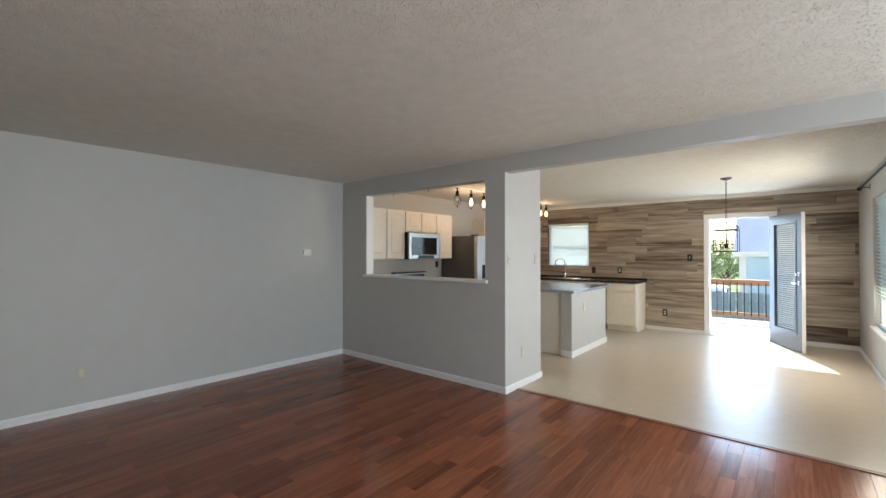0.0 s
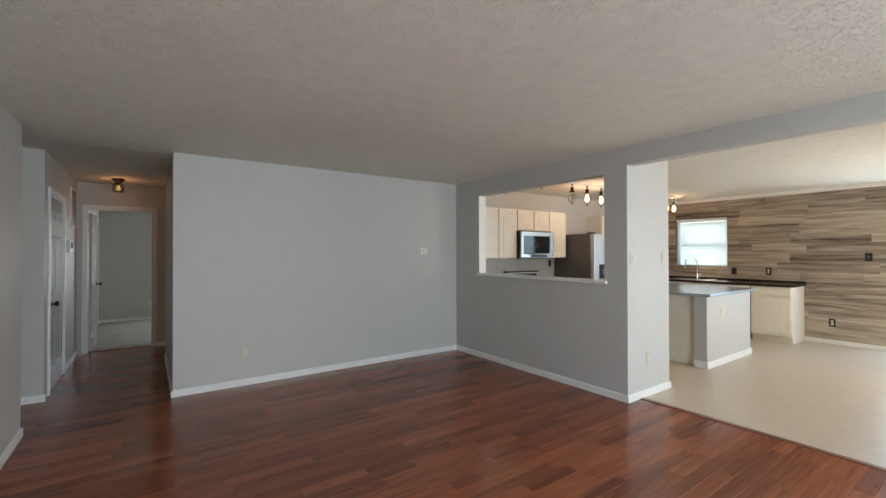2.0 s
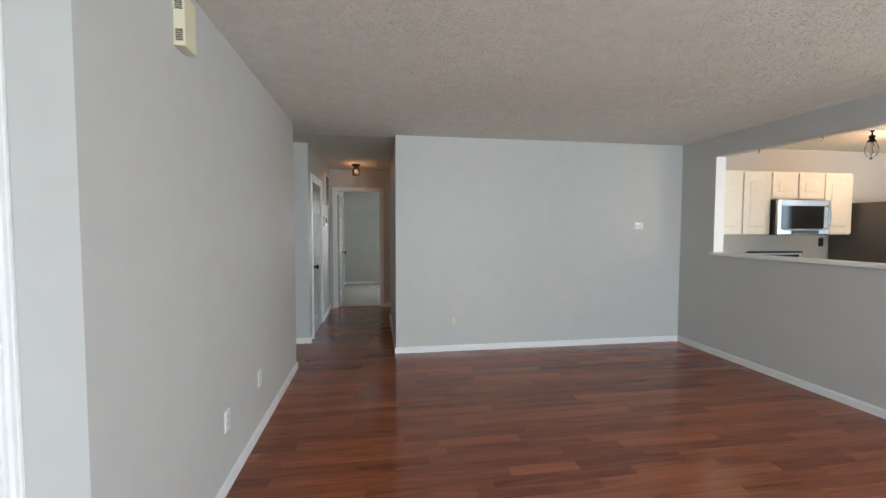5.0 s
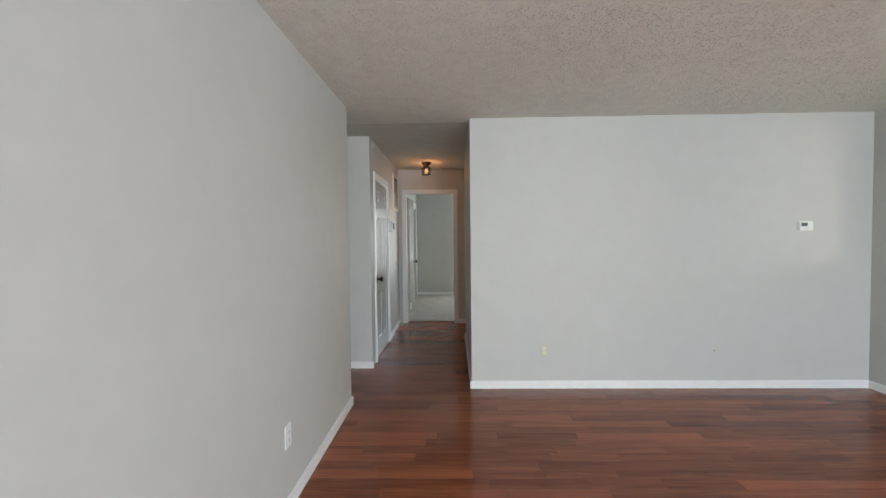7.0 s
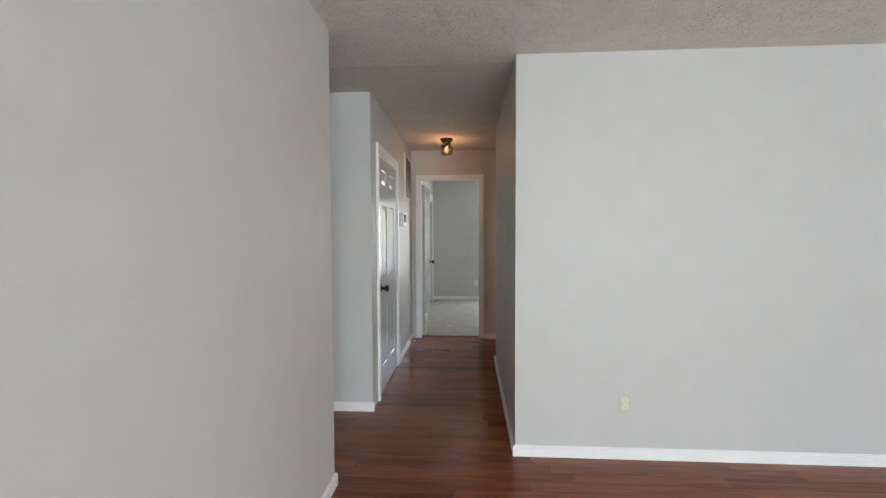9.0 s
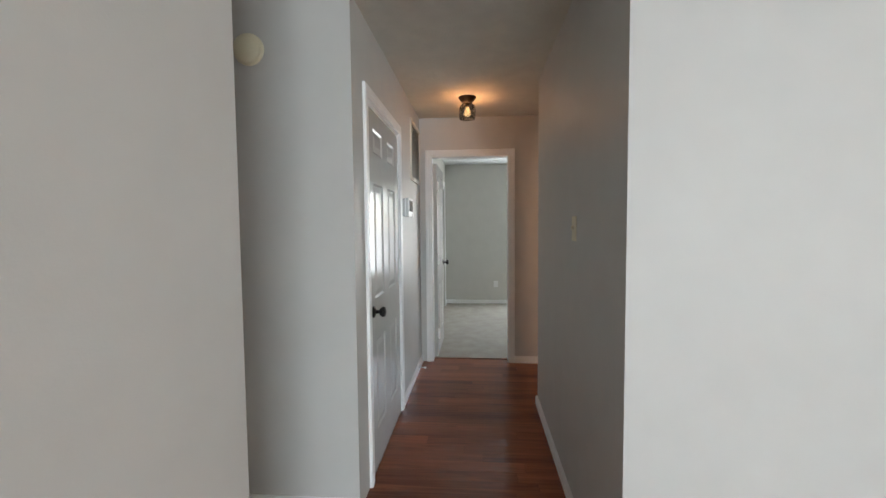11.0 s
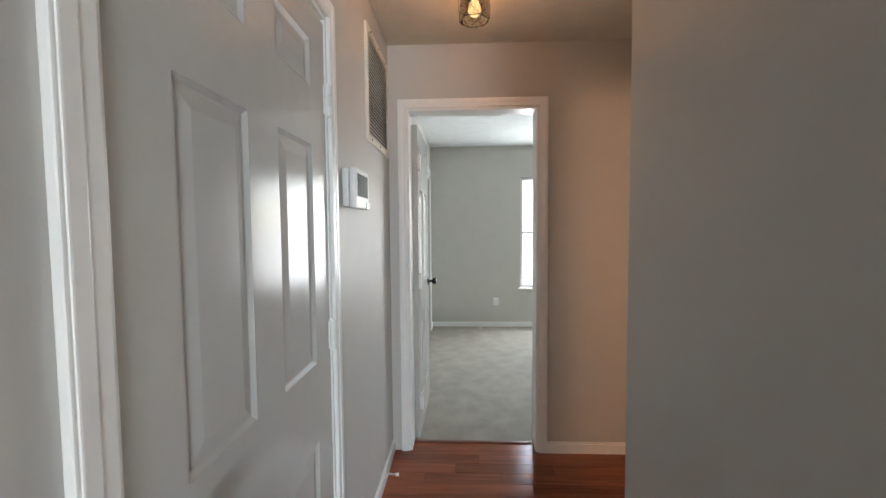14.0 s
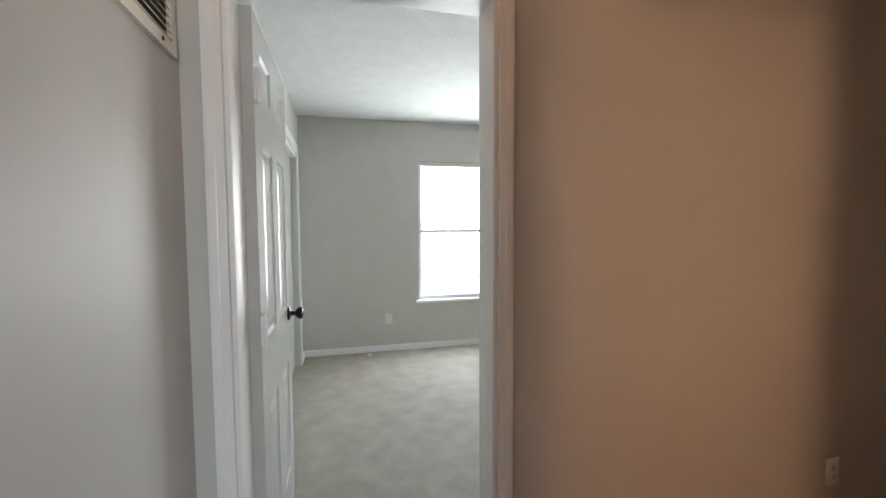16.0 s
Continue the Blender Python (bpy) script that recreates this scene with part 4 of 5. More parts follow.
# ---- refrigerator ----
ob = thing("refrigerator", (-4.56, 6.86, 0.0), "side-by-side refrigerator, dark sides and steel doors", "refrigerator")
part("body", boxed(WX + 0.02, -4.23, 6.42, 7.30, 0.03, 1.74, 0.008), DARKSTEEL, ob, "dark grey enamel cabinet")
for y0, y1 in ((6.422, 6.87), (6.876, 7.298)):
    d = part("door", boxed(-4.225, -4.15, y0, y1, 0.06, 1.735, 0.014), FRIDGESTEEL, ob, "brushed steel door")
    hy = 6.85 if y0 < 6.5 else 6.90
    bm = bmesh.new()
    wire(bm, [(-4.15, hy, 0.75), (-4.105, hy, 0.78), (-4.105, hy, 1.50), (-4.15, hy, 1.53)], 0.011, 8)
    part("handle", bm, STEEL, d)
    if y0 < 6.5:
        part("dispenser", boxed(-4.15, -4.147, 6.555, 6.815, 0.90, 1.235, 0.001), BLACKPLASTIC, d, "black water dispenser panel")
        part("dispenser_tray", boxed(-4.15, -4.125, 6.58, 6.79, 0.985, 1.005, 0.003), STEEL, d)
        part("dispenser_paddle", boxed(-4.147, -4.138, 6.655, 6.715, 1.06, 1.16, 0.003), STEEL, d)
for y in (6.5, 7.22):
    part("foot", boxed(-4.9, -4.3, y - 0.03, y + 0.03, 0.0, 0.03), BLACKPLASTIC, ob)
part("hinge_cover", boxed(-4.30, -4.17, 6.43, 6.50, 1.74, 1.76, 0.004), BLACKPLASTIC, ob)

# ---- sink run along the plank wall ----


def base_cabinet(x0, x1, label, drawers=True):
    ob = thing("base_cabinet", ((x0 + x1) / 2, 8.9, 0.0), label, "cabinet", "kitchen base cabinets")
    part("body", boxed(x0, x1, 8.60, NY - 0.004, 0.10, 0.885, 0.002), CREAM, ob)
    part("toe_kick", boxed(x0, x1, 8.66, NY - 0.004, 0.0, 0.10), CREAM, ob)
    if drawers:
        dr = part("drawer", boxed(x0 + 0.012, x1 - 0.012, 8.58, 8.60, 0.73, 0.87, 0.004), CREAM, ob)
        part("raised_field", boxed(x0 + 0.06, x1 - 0.06, 8.574, 8.58, 0.765, 0.835, 0.003), CREAM, dr)
        d = part("door", boxed(x0 + 0.012, x1 - 0.012, 8.58, 8.60, 0.115, 0.715, 0.004), CREAM, ob)
        part("raised_field", boxed(x0 + 0.07, x1 - 0.07, 8.573, 8.58, 0.175, 0.655, 0.004), CREAM, d)
    return ob


base_cabinet(-2.72, -2.185, "cream base cabinet with drawer and raised-panel door")
base_cabinet(-4.30, -3.34, "cream sink base cabinet with panel door")
ob = thing("dishwasher", (-3.03, 8.9, 0.0), "white built-in dishwasher with dark control strip", "dishwasher")
part("body", boxed(-3.335, -2.725, 8.62, NY - 0.02, 0.09, 0.88), BLACKPLASTIC, ob, "black dishwasher tub")
part("door", boxed(-3.33, -2.735, 8.585, 8.62, 0.12, 0.76, 0.006), OVENWHITE, ob)
part("control_panel", boxed(-3.33, -2.735, 8.58, 8.62, 0.765, 0.878, 0.006), OVENWHITE, ob)
part("kick_plate", boxed(-3.33, -2.735, 8.65, 8.66, 0.0, 0.09), BLACKPLASTIC, ob)
ob = thing("worktop", (-3.6, 8.9, 0.885), "dark stone-look kitchen worktop with sink cutout", "worktop")
bm = bmesh.new()
for a in ((WX, -4.08, 8.555, NY - 0.004), (-3.42, -2.155, 8.555, NY - 0.004), (-4.08, -3.42, 8.555, 8.63), (-4.08, -3.42, 9.04, NY - 0.004)):
    box(bm, *a, 0.885, 0.92)
part("slab", bm, COUNTER, ob)
part("upstand", boxed(WX, -2.155, NY - 0.024, NY - 0.004, 0.92, 0.955, 0.003), COUNTER, ob)
ob = thing("kitchen_sink", (-3.75, 8.83, 0.75), "stainless steel kitchen sink set in the worktop", "sink")
bm = bmesh.new()
box(bm, -4.08, -3.42, 8.63, 9.04, 0.74, 0.746)
box(bm, -4.08, -4.074, 8.63, 9.04, 0.746, 0.92), box(bm, -3.426, -3.42, 8.63, 9.04, 0.746, 0.92)
box(bm, -4.074, -3.426, 8.63, 8.636, 0.746, 0.92), box(bm, -4.074, -3.426, 9.034, 9.04, 0.746, 0.92)
part("bowl", bm, STEEL, ob)
bm = holed(-4.10, -3.40, 8.61, 9.06, 0, 0.004, [(-4.074, -3.426, 8.636, 9.034)], "x")
bm.transform(Matrix.Translation((0, 0, 0.925)) @ Matrix(((1, 0, 0, 0), (0, 0, 1, 0), (0, -1, 0, 0), (0, 0, 0, 1))))
part("rim", bm, STEEL, ob)
ob = thing("kitchen_tap", (-3.75, 9.09, 0.92), "chrome gooseneck kitchen tap behind the sink", "tap")
bm = bmesh.new()
lathe(bm, [(0.028, 0.92), (0.028, 0.935), (0.018, 0.945), (0.016, 1.02)], (-3.75, 9.09, 0), "z")
part("base", bm, CHROME, ob, "", True)
bm = bmesh.new()
pts = [(-3.75, 9.09, 1.02), (-3.75, 9.09, 1.22)] + [(-3.75 - 0.09 + 0.09 * math.cos(a), 9.09 - 0.03 * a, 1.22 + 0.10 * math.sin(a)) for a in [k * math.pi / 8 for k in range(1, 9)]] + [(-3.93, 8.995, 1.12)]
wire(bm, pts, 0.011, 10)
part("spout", bm, CHROME, ob, "", True)
bm = bmesh.new()
tube(bm, (-3.735, 9.09, 0.985), (-3.67, 9.07, 1.03), 0.007)
part("lever", bm, CHROME, ob)

# ---- island ----
ob = thing("kitchen_island", (-3.0, 6.7, 0.0), "kitchen island with grey end wall and cream back", "island")
wallp = part("end_wall", boxed(-2.50, -2.35, 6.10, 7.46, 0.0, 0.885, 0.003), WALL, ob, "grey painted end wall")
bm = bmesh.new()
box(bm, -2.35, -2.336, 6.086, 7.474, 0.0, 0.085, 0.002)
box(bm, -2.50, -2.35, 6.086, 6.10, 0.0, 0.085, 0.002)
box(bm, -2.50, -2.35, 7.46, 7.474, 0.0, 0.085, 0.002)
part("baseboard", bm, WHITE, wallp, "white baseboard")
part("body", boxed(-3.90, -2.50, 6.16, 7.40, 0.0, 0.885, 0.002), CREAM, ob, "cream painted cabinet body")
for x0 in (-3.88, -3.42, -2.96):
    part("back_panel", boxed(x0, x0 + 0.44, 6.152, 6.16, 0.06, 0.86, 0.003), CREAM, ob)
ob = thing("island_worktop", (-3.0, 6.7, 0.885), "pale grey laminate worktop on the kitchen island, sky reflection in its colour", "worktop")
part("slab", boxed(-3.95, -2.29, 6.04, 7.51, 0.885, 0.925, 0.008), ISLANDTOP, ob)

# ---- bulb tracks in the kitchen ----


def track(y0, y1, ys, label):
    ob = thing("track_light", (-3.87, (y0 + y1) / 2, H), label, "track light", "kitchen track lights")
    part("rail", boxed(-3.89, -3.85, y0, y1, H - 0.022, H, 0.003), PLASTIC, ob, "white ceiling rail")
    for y in ys:
        bm = bmesh.new()
        lathe(bm, [(0.018, H - 0.022), (0.018, H - 0.03), (0.008, H - 0.036), (0.008, H - 0.066), (0.022, H - 0.070), (0.030, H - 0.088), (0.022, H - 0.094),
                   (0.022, H - 0.112), (0.036, H - 0.124), (0.038, H - 0.132), (0.024, H - 0.138), (0.016, H - 0.14)], (-3.87, y, 0), "z", 16)
        lamp = part("lamp_holder", bm, BLACK, ob, "black lamp holder", True)
        bm = bmesh.new()
        lathe(bm, [(0.013, H - 0.138), (0.016, H - 0.155), (0.029, H - 0.20), (0.031, H - 0.222), (0.024, H - 0.248), (0.006, H - 0.262)], (-3.87, y, 0), "z", 16)
        lit = y > ys[0] or len(ys) < 3
        b = part("bulb", bm, FILAMENT if lit else BULBGLASS, lamp, "warm lit filament bulb" if lit else "unlit clear bulb", True)
        b.visible_shadow = False
        bm = bmesh.new()
        for k in range(6):
            a = k * math.pi / 3
            wire(bm, [(-3.87 + r * math.cos(a), y + r * math.sin(a), H - z) for r, z in ((0.034, 0.13), (0.042, 0.155), (0.056, 0.20), (0.060, 0.225), (0.050, 0.26), (0.026, 0.292), (0.006, 0.30))], 0.0016, 4)
        lathe(bm, [(0.004, H - 0.296), (0.011, H - 0.301), (0.008, H - 0.312), (0.003, H - 0.316)], (-3.87, y, 0), "z", 8)
        part("cage", bm, BLACK, lamp, "black wire cage")


track(5.36, 6.5, (5.5, 5.85, 6.2), "white ceiling track with caged filament bulbs")
track(7.7, 8.6, (8.2, 8.45), "short ceiling track with caged filament bulbs")
ob = thing("ceiling_register", (-3.0, 8.4, H), "white ceiling air register", "air vent")
fr = part("frame", holed(-3.15, -2.85, 0, 0.12, 0, 0.006, [(-3.13, -2.87, 0.02, 0.10)], "x"), WHITE, ob)
fr.matrix_basis = pose(0, 8.46, H - 0.003, 90, 0, 0)

# ---- lantern chandelier ----
cx, cy = -0.69, 7.26
ob = thing("chandelier", (cx, cy, H), "bronze lantern chandelier with candle bulbs on a chain", "chandelier")
bm = bmesh.new()
lathe(bm, [(0.065, H), (0.065, H - 0.012), (0.03, H - 0.026), (0.008, H - 0.034)], (cx, cy, 0), "z")
part("canopy", bm, BRONZE, ob, "", True)
bm = bmesh.new()
z, k = H - 0.03, 0
while z > 1.86:
    for s in (-1, 1):
        off = (s * 0.007, 0) if k % 2 else (0, s * 0.007)
        tube(bm, (cx + off[0], cy + off[1], z), (cx + off[0], cy + off[1], z - 0.026), 0.0022, seg=5)
    for dz in (0, -0.026):
        o = (0.007, 0) if k % 2 else (0, 0.007)
        tube(bm, (cx - o[0], cy - o[1], z + dz), (cx + o[0], cy + o[1], z + dz), 0.0022, seg=5)
    z, k = z - 0.022, k + 1
part("chain", bm, BRONZE, ob)
lantern = bmesh.new()
hw = 0.132
for zz in (1.745, 1.46):
    for a, b in (((-hw, -hw), (hw, -hw)), ((hw, -hw), (hw, hw)), ((hw, hw), (-hw, hw)), ((-hw, hw), (-hw, -hw))):
        tube(lantern, (cx + a[0], cy + a[1], zz), (cx + b[0], cy + b[1], zz), 0.008 if zz > 1.5 else 0.006, seg=6)
for sx, sy in ((-1, -1), (1, -1), (1, 1), (-1, 1)):
    tube(lantern, (cx + sx * hw, cy + sy * hw, 1.46), (cx + sx * hw, cy + sy * hw, 1.745), 0.005, seg=6)
    wire(lantern, [(cx + sx * hw * u, cy + sy * hw * u, 1.745 + 0.11 * math.sin(math.acos(u))) for u in (1, 0.92, 0.75, 0.5, 0.2, 0.0)], 0.005, 6)
part("lantern_frame", lantern, BRONZE, ob, "thin bronze lantern frame")
bm = bmesh.new()
tube(bm, (cx, cy, 1.86), (cx, cy, 1.52), 0.007)
lathe(bm, [(0.004, 1.50), (0.02, 1.515), (0.026, 1.53), (0.012, 1.55)], (cx, cy, 0), "z")
part("stem", bm, BRONZE, ob)
for k in range(4):
    a = k * math.pi / 2 + 0.4
    c, s = math.cos(a), math.sin(a)
    bm = bmesh.new()
    wire(bm, [(cx + r * c, cy + r * s, z) for r, z in ((0.01, 1.53), (0.035, 1.505), (0.06, 1.515), (0.068, 1.55))], 0.005, 6)
    lathe(bm, [(0.006, 1.545), (0.022, 1.555), (0.02, 1.56)], (cx + 0.068 * c, cy + 0.068 * s, 0), "z", 12)
    arm = part("arm", bm, BRONZE, ob)
    bm = bmesh.new()
    lathe(bm, [(0.010, 1.56), (0.010, 1.625)], (cx + 0.068 * c, cy + 0.068 * s, 0), "z", 12)
    part("candle_sleeve", bm, IVORY, arm, "ivory candle sleeve")
    bm = bmesh.new()
    lathe(bm, [(0.006, 1.625), (0.010, 1.64), (0.009, 1.655), (0.002, 1.68)], (cx + 0.068 * c, cy + 0.068 * s, 0), "z", 12)
    part("bulb", bm, BULBGLASS, arm, "clear candle bulb", True)

# ---- outside: deck, railing, neighbour, tree, car, ground ----
GZ = -1.5
bm = bmesh.new()
n = 24
rings = [[bm.verts.new((r * math.cos(2 * math.pi * k / n) - 3, r * math.sin(2 * math.pi * k / n) + 5, GZ)) for k in range(n)] for r in (3, 30, 120, 900)]
for p, q in zip(rings, rings[1:]):
    for k in range(n):
        bm.faces.new((p[k], p[(k + 1) % n], q[(k + 1) % n], q[k]))
bm.faces.new(rings[0])
solid("ground", bm, GRASS, "sunlit green lawn around the house")
CONCRETE = material("pale_concrete", (0.50, 0.49, 0.46), 0.85, vary=0.1, scale=3, bump=0.2)
solid("road", boxed(-500, -13.5, -400, 400, GZ, GZ + 0.02), CONCRETE, "wide pale sunlit concrete street")
solid("kerb", boxed(-28.25, -28.0, -60, 60, GZ + 0.02, GZ + 0.16, 0.02), CONCRETE, "low pale concrete kerb", "kerb")
solid("driveway", boxed(-8.0, 1.5, 18.0, 34.0, GZ, GZ + 0.02), CONCRETE, "pale concrete driveway by the neighbouring house")
solid("foundation", boxed(BX - 0.1, LE + 0.1, -1.9, NY + 0.1, GZ, -0.35), CONCRETE, "pale concrete foundation wall")

deck = solid("deck", boxed(-4.0, 3.0, 9.36, 12.3, -0.30, -0.105), RAILWOOD, "sunlit wooden deck boards outside the patio door")
for k, (px, py) in enumerate(((-3.9, 9.6), (2.9, 9.6), (-3.9, 12.1), (2.9, 12.1), (-0.5, 12.1))):
    part("post", boxed(px - 0.06, px + 0.06, py - 0.06, py + 0.06, GZ, -0.30), RAILWOOD, deck)
for k in range(20):
    part("board", boxed(-4.02, 3.02, 9.365 + k * 0.147, 9.365 + k * 0.147 + 0.14, -0.105, -0.08, 0.003), DECKWOOD, deck)
ob = thing("deck_railing", (-0.5, 12.2, -0.08), "deck railing, stained wood rails and black balusters", "railing")
part("top_rail", boxed(-4.0, 3.0, 12.13, 12.27, 0.80, 0.84, 0.006), RAILWOOD, ob, "stained wooden top rail")
part("upper_rail", boxed(-4.0, 3.0, 12.18, 12.22, 0.71, 0.80, 0.004), RAILWOOD, ob)
part("bottom_rail", boxed(-4.0, 3.0, 12.18, 12.22, 0.0, 0.09, 0.004), RAILWOOD, ob)
for px in (-3.95, -1.9, 0.6, 2.95):
    part("post", boxed(px - 0.045, px + 0.045, 12.155, 12.245, -0.08, 0.80, 0.004), RAILWOOD, ob)
for k in range(52):
    bx = -3.85 + k * 0.13
    bm = bmesh.new()
    tube(bm, (bx, 12.17, 0.03), (bx, 12.17, 0.77), 0.010, seg=8)
    part("baluster", bm, BLACK, ob)

ob = thing("neighbour_house", (3.5, 27.0, GZ), "pale blue sided house with grey shingle roof", "house")
part("wall", boxed(-1.75, 9.0, 24.0, 30.0, GZ, 1.42), SIDING, ob)
for k in range(18):
    z0 = GZ + 0.1 + k * 0.16
    part("siding_board", boxed(-1.61, 9.0, 23.985, 24.0, z0, z0 + 0.145), SIDING, ob)
part("corner_board", boxed(-1.9, -1.62, 23.95, 24.05, GZ, 1.42, 0.01), CREAM, ob, "cream corner trim")
part("fascia", boxed(-2.1, 9.3, 23.62, 23.7, 1.28, 1.48, 0.01), CREAM, ob, "cream fascia board")
bm = bmesh.new()
v = [bm.verts.new(p) for p in ((-2.1, 23.65, 1.45), (9.3, 23.65, 1.45), (9.3, 27.0, 4.6), (-2.1, 27.0, 4.6), (-2.1, 30.4, 1.45), (9.3, 30.4, 1.45))]
bm.faces.new((v[0], v[1], v[2], v[3])), bm.faces.new((v[3], v[2], v[5], v[4])), bm.faces.new((v[0], v[3], v[4])), bm.faces.new((v[1], v[5], v[2]))
bm.faces.new((v[0], v[4], v[5], v[1]))
roof = part("roof", bm, SHINGLE, ob, "grey asphalt shingle roof")
bm = bmesh.new()
slope = Vector((0, 3.35, 3.15)).normalized()
for k in range(24):
    a = Vector((-2.1, 23.65, 1.46)) + slope * (k * 0.19)
    w = [bm.verts.new(p) for p in (a, a + Vector((11.4, 0, 0)), a + Vector((11.4, 0, 0)) + slope * 0.2 - Vector((0, 0, 0.0)), a + slope * 0.2)]
    for q in w[:2]:
        q.co += Vector((0, -0.004, 0.006))
    bm.faces.new(w)
part("shingle_course", bm, SHINGLE, roof)
garage = part("garage_door", boxed(0.2, 5.0, 23.93, 23.98, GZ + 0.03, 0.75, 0.01), WHITE, ob, "pale garage door")
for k in range(4):
    part("panel", boxed(0.3, 4.9, 23.91, 23.93, GZ + 0.1 + k * 0.54, GZ + 0.58 + k * 0.54, 0.008), WHITE, garage)

fence = thing("board_fence", (-0.5, 17.0, GZ), "grey weathered board fence below the deck", "fence")
for k in range(70):
    fx = -7.0 + k * 0.18
    part("board", boxed(fx, fx + 0.165, 17.0, 17.02, GZ, 0.18 + 0.02 * math.sin(k * 2.3), 0.003), FENCE, fence)
part("rail", boxed(-7.0, 5.6, 17.02, 17.06, -0.9, -0.8), FENCE, fence)
part("rail", boxed(-7.0, 5.6, 17.02, 17.06, -0.2, -0.1), FENCE, fence)


def tree(place, height, spread, seed):
    r = random.Random(seed)
    x, y = place
    ob = thing("tree", (x, y, GZ), "leafy green deciduous tree with open crown", "tree", "garden trees")
    bm = bmesh.new()
    top = Vector((x + 0.1, y, GZ + height * 0.55))
    tube(bm, (x, y, GZ), top, 0.17, 0.09, 10)
    tips = []
    for k in range(11):
        a, u = k * 2.4, r.uniform(0.35, 1.0)
        start = Vector((x, y, GZ)).lerp(top, u)
        end = start + Vector((math.cos(a) * spread * r.uniform(0.4, 0.85), math.sin(a) * spread * r.uniform(0.4, 0.85), height * r.uniform(0.12, 0.42)))
        mid = start.lerp(end, 0.5) + Vector((0, 0, 0.12))
        tube(bm, start, mid, 0.06, 0.035, 6)
        tube(bm, mid, end, 0.035, 0.012, 6)
        tips += [mid, end, mid.lerp(end, 0.5)]
    part("trunk", bm, BARK, ob, "brown trunk and limbs")
    verts, faces = [], []
    for c in tips:
        for k in range(95):
            p = c + Vector((r.gauss(0, 0.42), r.gauss(0, 0.42), r.gauss(0, 0.32)))
            n = Vector((r.uniform(-1, 1), r.uniform(-1, 1), r.uniform(0.1, 1))).normalized()
            t = n.orthogonal().normalized()
            b = n.cross(t)
            s = r.uniform(0.05, 0.10)
            k0 = len(verts)
            verts += [p - t * s, p + b * s * 0.5, p + t * s + n * s * 0.2, p - b * s * 0.5]
            faces.append((k0, k0 + 1, k0 + 2, k0 + 3))
    me = bpy.data.meshes.new("crown")
    me.from_pydata(verts, [], faces)
    me.materials.append(LEAF)
    cr = new("crown", me)
    cr.parent = ob
    cr.matrix_parent_inverse = AT[ob.name].inverted()
    return ob


tree((-4.1, 26.0), 4.0, 1.7, 3)
tree((-6.6, 29.0), 4.6, 2.0, 5)
tree((-9.5, 30.0), 4.4, 2.2, 9)
tree((-3.4, 34.0), 4.4, 2.0, 12)

car = thing("parked_car", (-2.9, 22.0, GZ), "silver parked car on the driveway", "car")
bm = bmesh.new()
side = [(-2.1, 0.35), (-2.15, 0.75), (-1.95, 0.95), (-1.0, 1.02), (-0.45, 1.48), (0.9, 1.52), (1.5, 1.08), (2.1, 0.98), (2.2, 0.7), (2.15, 0.35)]
rows = [[bm.verts.new((-2.9 + w * (0.82 if 1.1 < z else 1.0), 22.0 + u, GZ + z)) for u, z in side] for w in (-0.88, 0.88)]
for k in range(len(side)):
    j = (k + 1) % len(side)
    bm.faces.new((rows[0][k], rows[0][j], rows[1][j], rows[1][k]))
bm.faces.new(rows[0]), bm.faces.new(rows[1][::-1])
bmesh.ops.bevel(bm, geom=bm.edges[:], offset=0.05, segments=2, affect="EDGES")
part("body", bm, CARPAINT, car, "", True)
for w in (-0.8, 0.8):
    bm = boxed(-2.9 + w - 0.01, -2.9 + w + 0.01, 21.5, 22.95, GZ + 1.08, GZ + 1.42, 0.005)
    part("side_window", bm, MWGLASS, car, "dark tinted window")
    for u in (-1.35, 1.35):
        bm = bmesh.new()
        tube(bm, (-2.9 + w * 0.98, 22.0 + u, GZ + 0.34), (-2.9 + w * 1.12, 22.0 + u, GZ + 0.34), 0.33, seg=24)
        wheel = part("wheel", bm, TYRE, car, "black tyre")
        bm = bmesh.new()
        tube(bm, (-2.9 + w * 1.11, 22.0 + u, GZ + 0.34), (-2.9 + w * 1.13, 22.0 + u, GZ + 0.34), 0.2, seg=20)
        part("rim", bm, STEEL, wheel)

# ---- planks of floor and accent wall ----


def plank_mesh(name, lx, ly, lz, mat, bev=0.0012):
    """A plank with its top edges eased; origin at its corner."""
    bm = bmesh.new()
    e = bev
    lower = [bm.verts.new(p) for p in ((0, 0, 0), (lx, 0, 0), (lx, ly, 0), (0, ly, 0))]
    mid = [bm.verts.new(p) for p in ((0, 0, lz - e), (lx, 0, lz - e), (lx, ly, lz - e), (0, ly, lz - e))]
    top = [bm.verts.new(p) for p in ((e, e, lz), (lx - e, e, lz), (lx - e, ly - e, lz), (e, ly - e, lz))]
    bm.faces.new(top)
    for r, s in ((lower, mid), (mid, top)):
        for k in range(4):
            bm.faces.new((r[k], r[(k + 1) % 4], s[(k + 1) % 4], s[k]))
    return mesh_from(name, bm, mat)


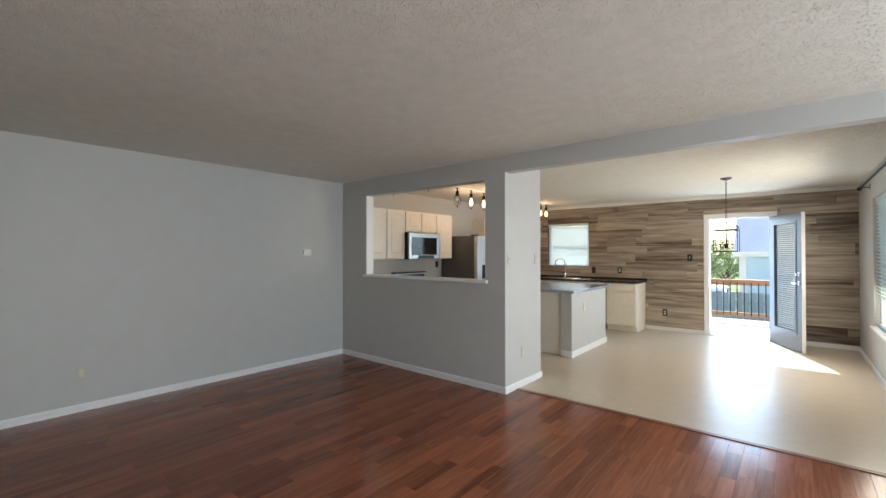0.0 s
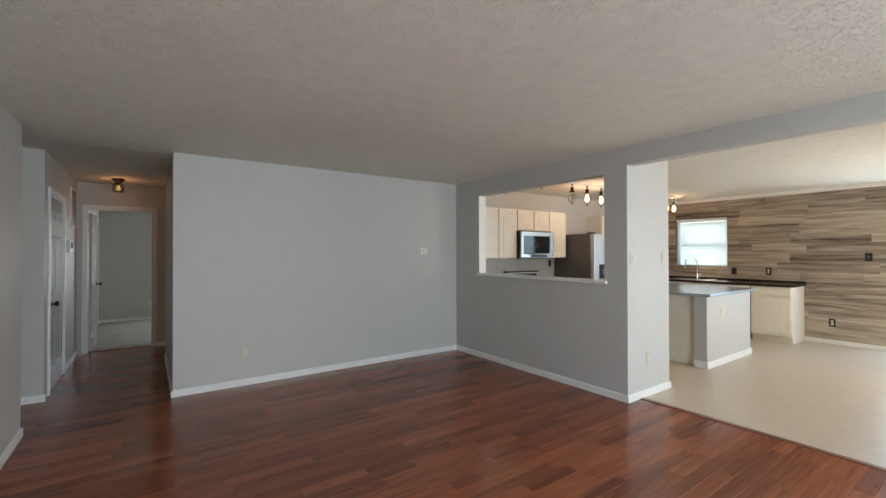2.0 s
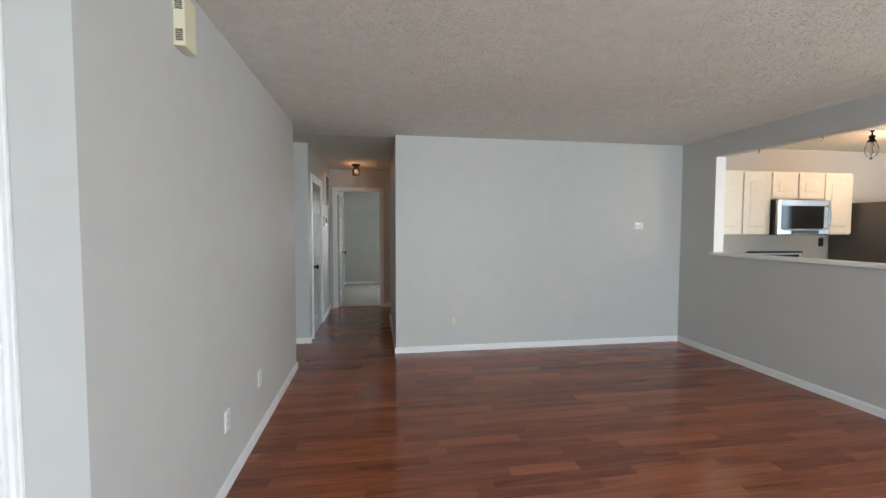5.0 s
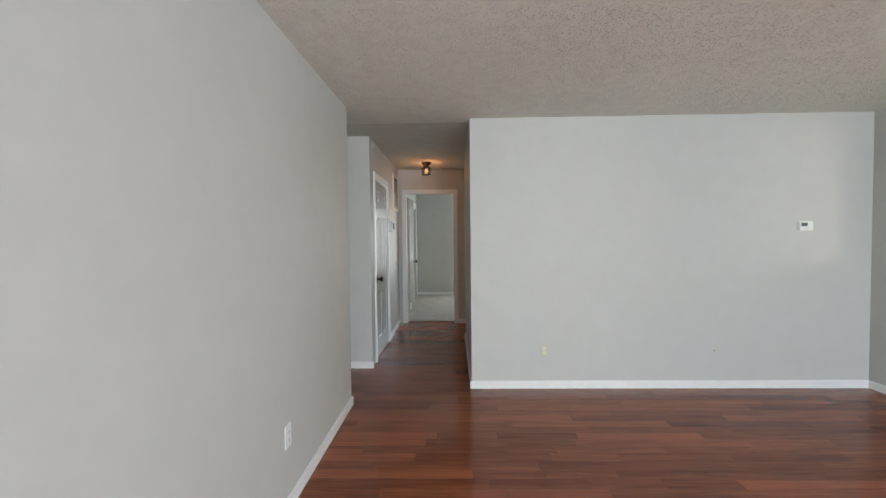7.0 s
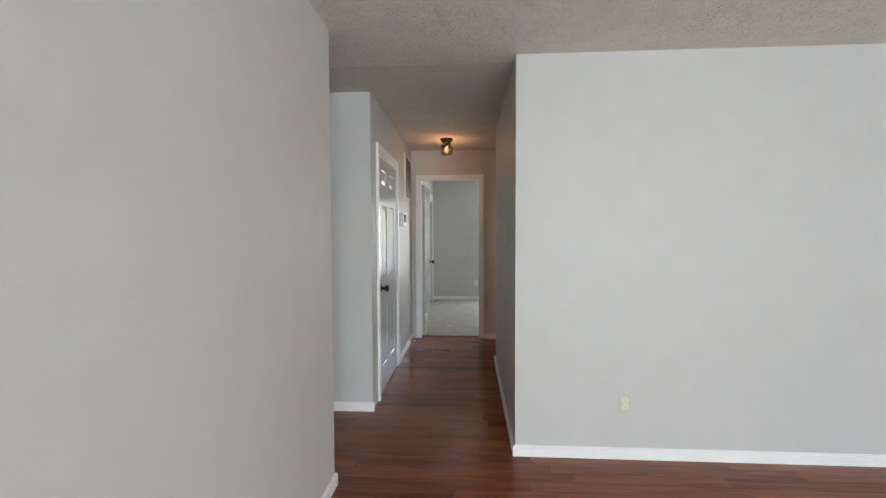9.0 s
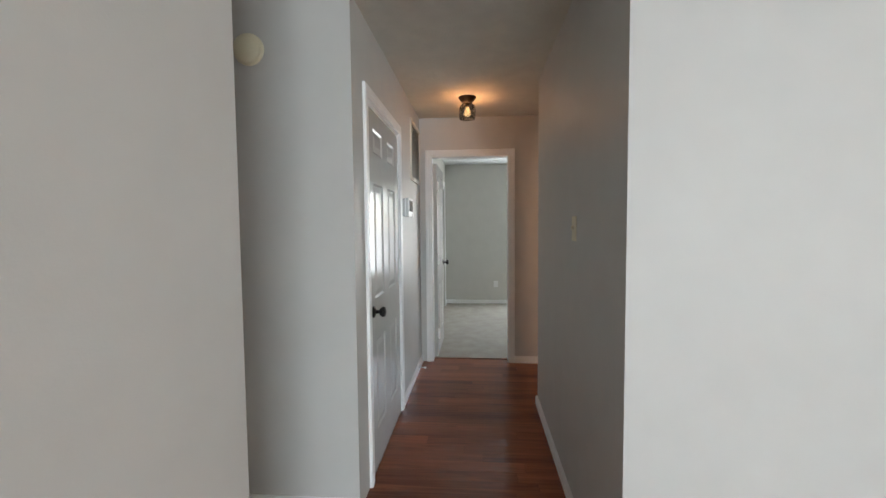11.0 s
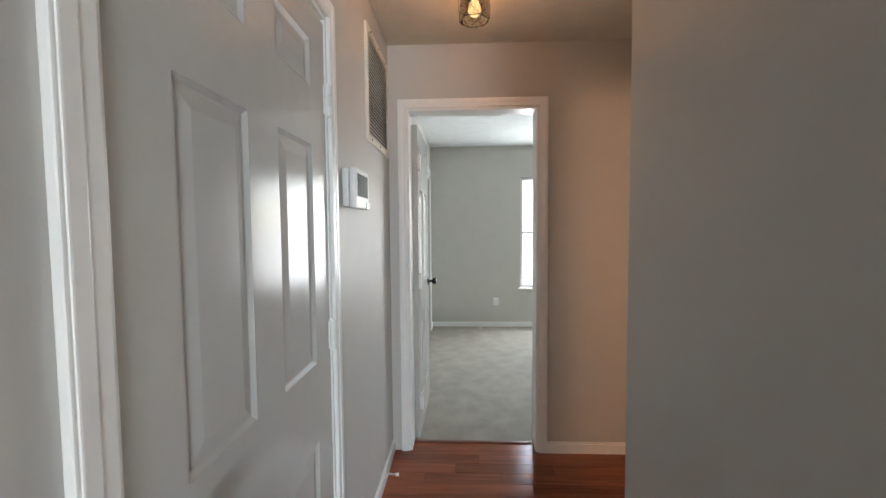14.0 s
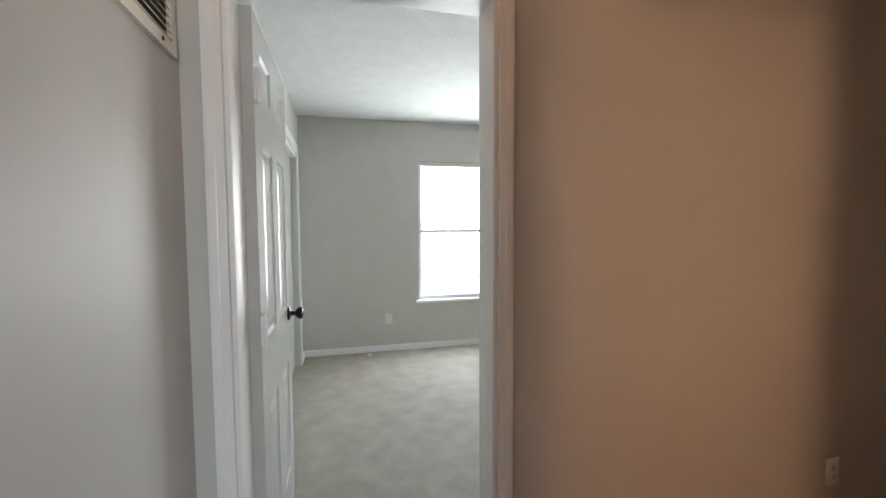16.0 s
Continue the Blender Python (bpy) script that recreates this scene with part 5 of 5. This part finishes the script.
rng = random.Random(7)
STRIP = 0.094
cells = []
ZONES = ((LE, EX, -0.485, PY), (EX, -1.58, -0.485, 4.44), (-1.58, -4.61, LY, 4.44), (-4.61, WX, -1.25, 4.44), (WX, CX, -1.25, HY), (CX, -6.85, DY - 0.02, HY), (-6.85, -7.835, DY - 0.02, 2.6), (-7.835, -7.927, -0.199, 0.552))
for x_hi, x_lo, lo, hi in ZONES:
    x = x_hi
    while x - x_lo > 0.004:
        x0 = max(x - STRIP, x_lo)
        if x0 - x_lo < 0.03:
            x0 = x_lo
        y = lo - rng.uniform(0, 0.5)
        while y < hi:
            ln = rng.choice((0.42, 0.55, 0.7, 0.85, 1.0, 1.15))
            a, b = max(y, lo), min(y + ln, hi)
            if hi - b < 0.12:
                b = hi
            if b - a > 0.02:
                cells.append((x0, a, x - x0, b - a))
            y = b if b == hi else y + ln
        x = x0
near = [c for c in cells if -6.9 < c[0] < -1.2 and c[1] < 2.6]
near = near[:300]
picked = set(near)
shapes = {}
for c in near:
    key = (round(c[2], 3), round(c[3], 3))
    if key not in shapes:
        shapes[key] = plank_mesh("plank", c[2] - 0.0006, c[3] - 0.0006, 0.011, FLOORWOOD, 0.0004)
    ob = new("plank", shapes[key])
    ob.location = (c[0], c[1], -0.011)
    ob.parent = floor
verts, faces = [], []
for cx, cy, lx, ly in cells:
    if (cx, cy, lx, ly) in picked:
        continue
    lx, ly, k, e = lx - 0.0006, ly - 0.0006, len(verts), 0.0004
    for z, i in ((-0.011, 0), (-e, 0), (0.0, e)):
        verts += [(cx + i, cy + i, z), (cx + lx - i, cy + i, z), (cx + lx - i, cy + ly - i, z), (cx + i, cy + ly - i, z)]
    faces.append((k + 8, k + 9, k + 10, k + 11))
    for r in (0, 4):
        faces += [(k + r + i, k + r + (i + 1) % 4, k + r + 4 + (i + 1) % 4, k + r + 4 + i) for i in range(4)]
me = bpy.data.meshes.new("plank_field")
me.from_pydata(verts, [], faces)
me.materials.append(FLOORWOOD_REST)
ob = new("plank_field", me)
ob.parent = floor
tagged(ob, kind="stuff")

OPEN = [(-4.20, -3.28, 1.17, 2.08), (-1.22, -0.2, -0.1, 2.12)]


def less(rects, hole):
    """Rectangles (u0, u1, z0, z1) with a hole taken out."""
    out = []
    for a, b, c, d in rects:
        e, f, g, h = max(a, hole[0]), min(b, hole[1]), max(c, hole[2]), min(d, hole[3])
        if e >= f or g >= h:
            out.append((a, b, c, d))
            continue
        out += [r for r in ((a, e, c, d), (f, b, c, d), (e, f, c, g), (e, f, h, d)) if r[1] - r[0] > 0.004 and r[3] - r[2] > 0.004]
    return out


row_h = 0.158
z = 0.0
shapes = {}
while z < 2.385:
    h = min(row_h, 2.385 - z)
    x = WX - rng.uniform(0, 1.0)
    while x < EX:
        ln = rng.choice((0.75, 0.95, 1.22, 1.22))
        rects = [(max(x, WX), min(x + ln, EX), z, z + h)] if min(x + ln, EX) - max(x, WX) > 0.004 else []
        for o in OPEN:
            rects = less(rects, o)
        for a, b, c, d in rects:
            key = (round(b - a, 3), round(d - c, 3))
            if key not in shapes:
                shapes[key] = plank_mesh("plank", b - a - 0.001, d - c - 0.001, 0.012, ACCENT, 0.0015)
            ob = new("plank", shapes[key])
            ob.matrix_basis = pose(a, NY + 0.012 - 0.002 * rng.random(), c, 90, 0, 0)
            ob.parent = wall_north
        x += ln
    z += row_h
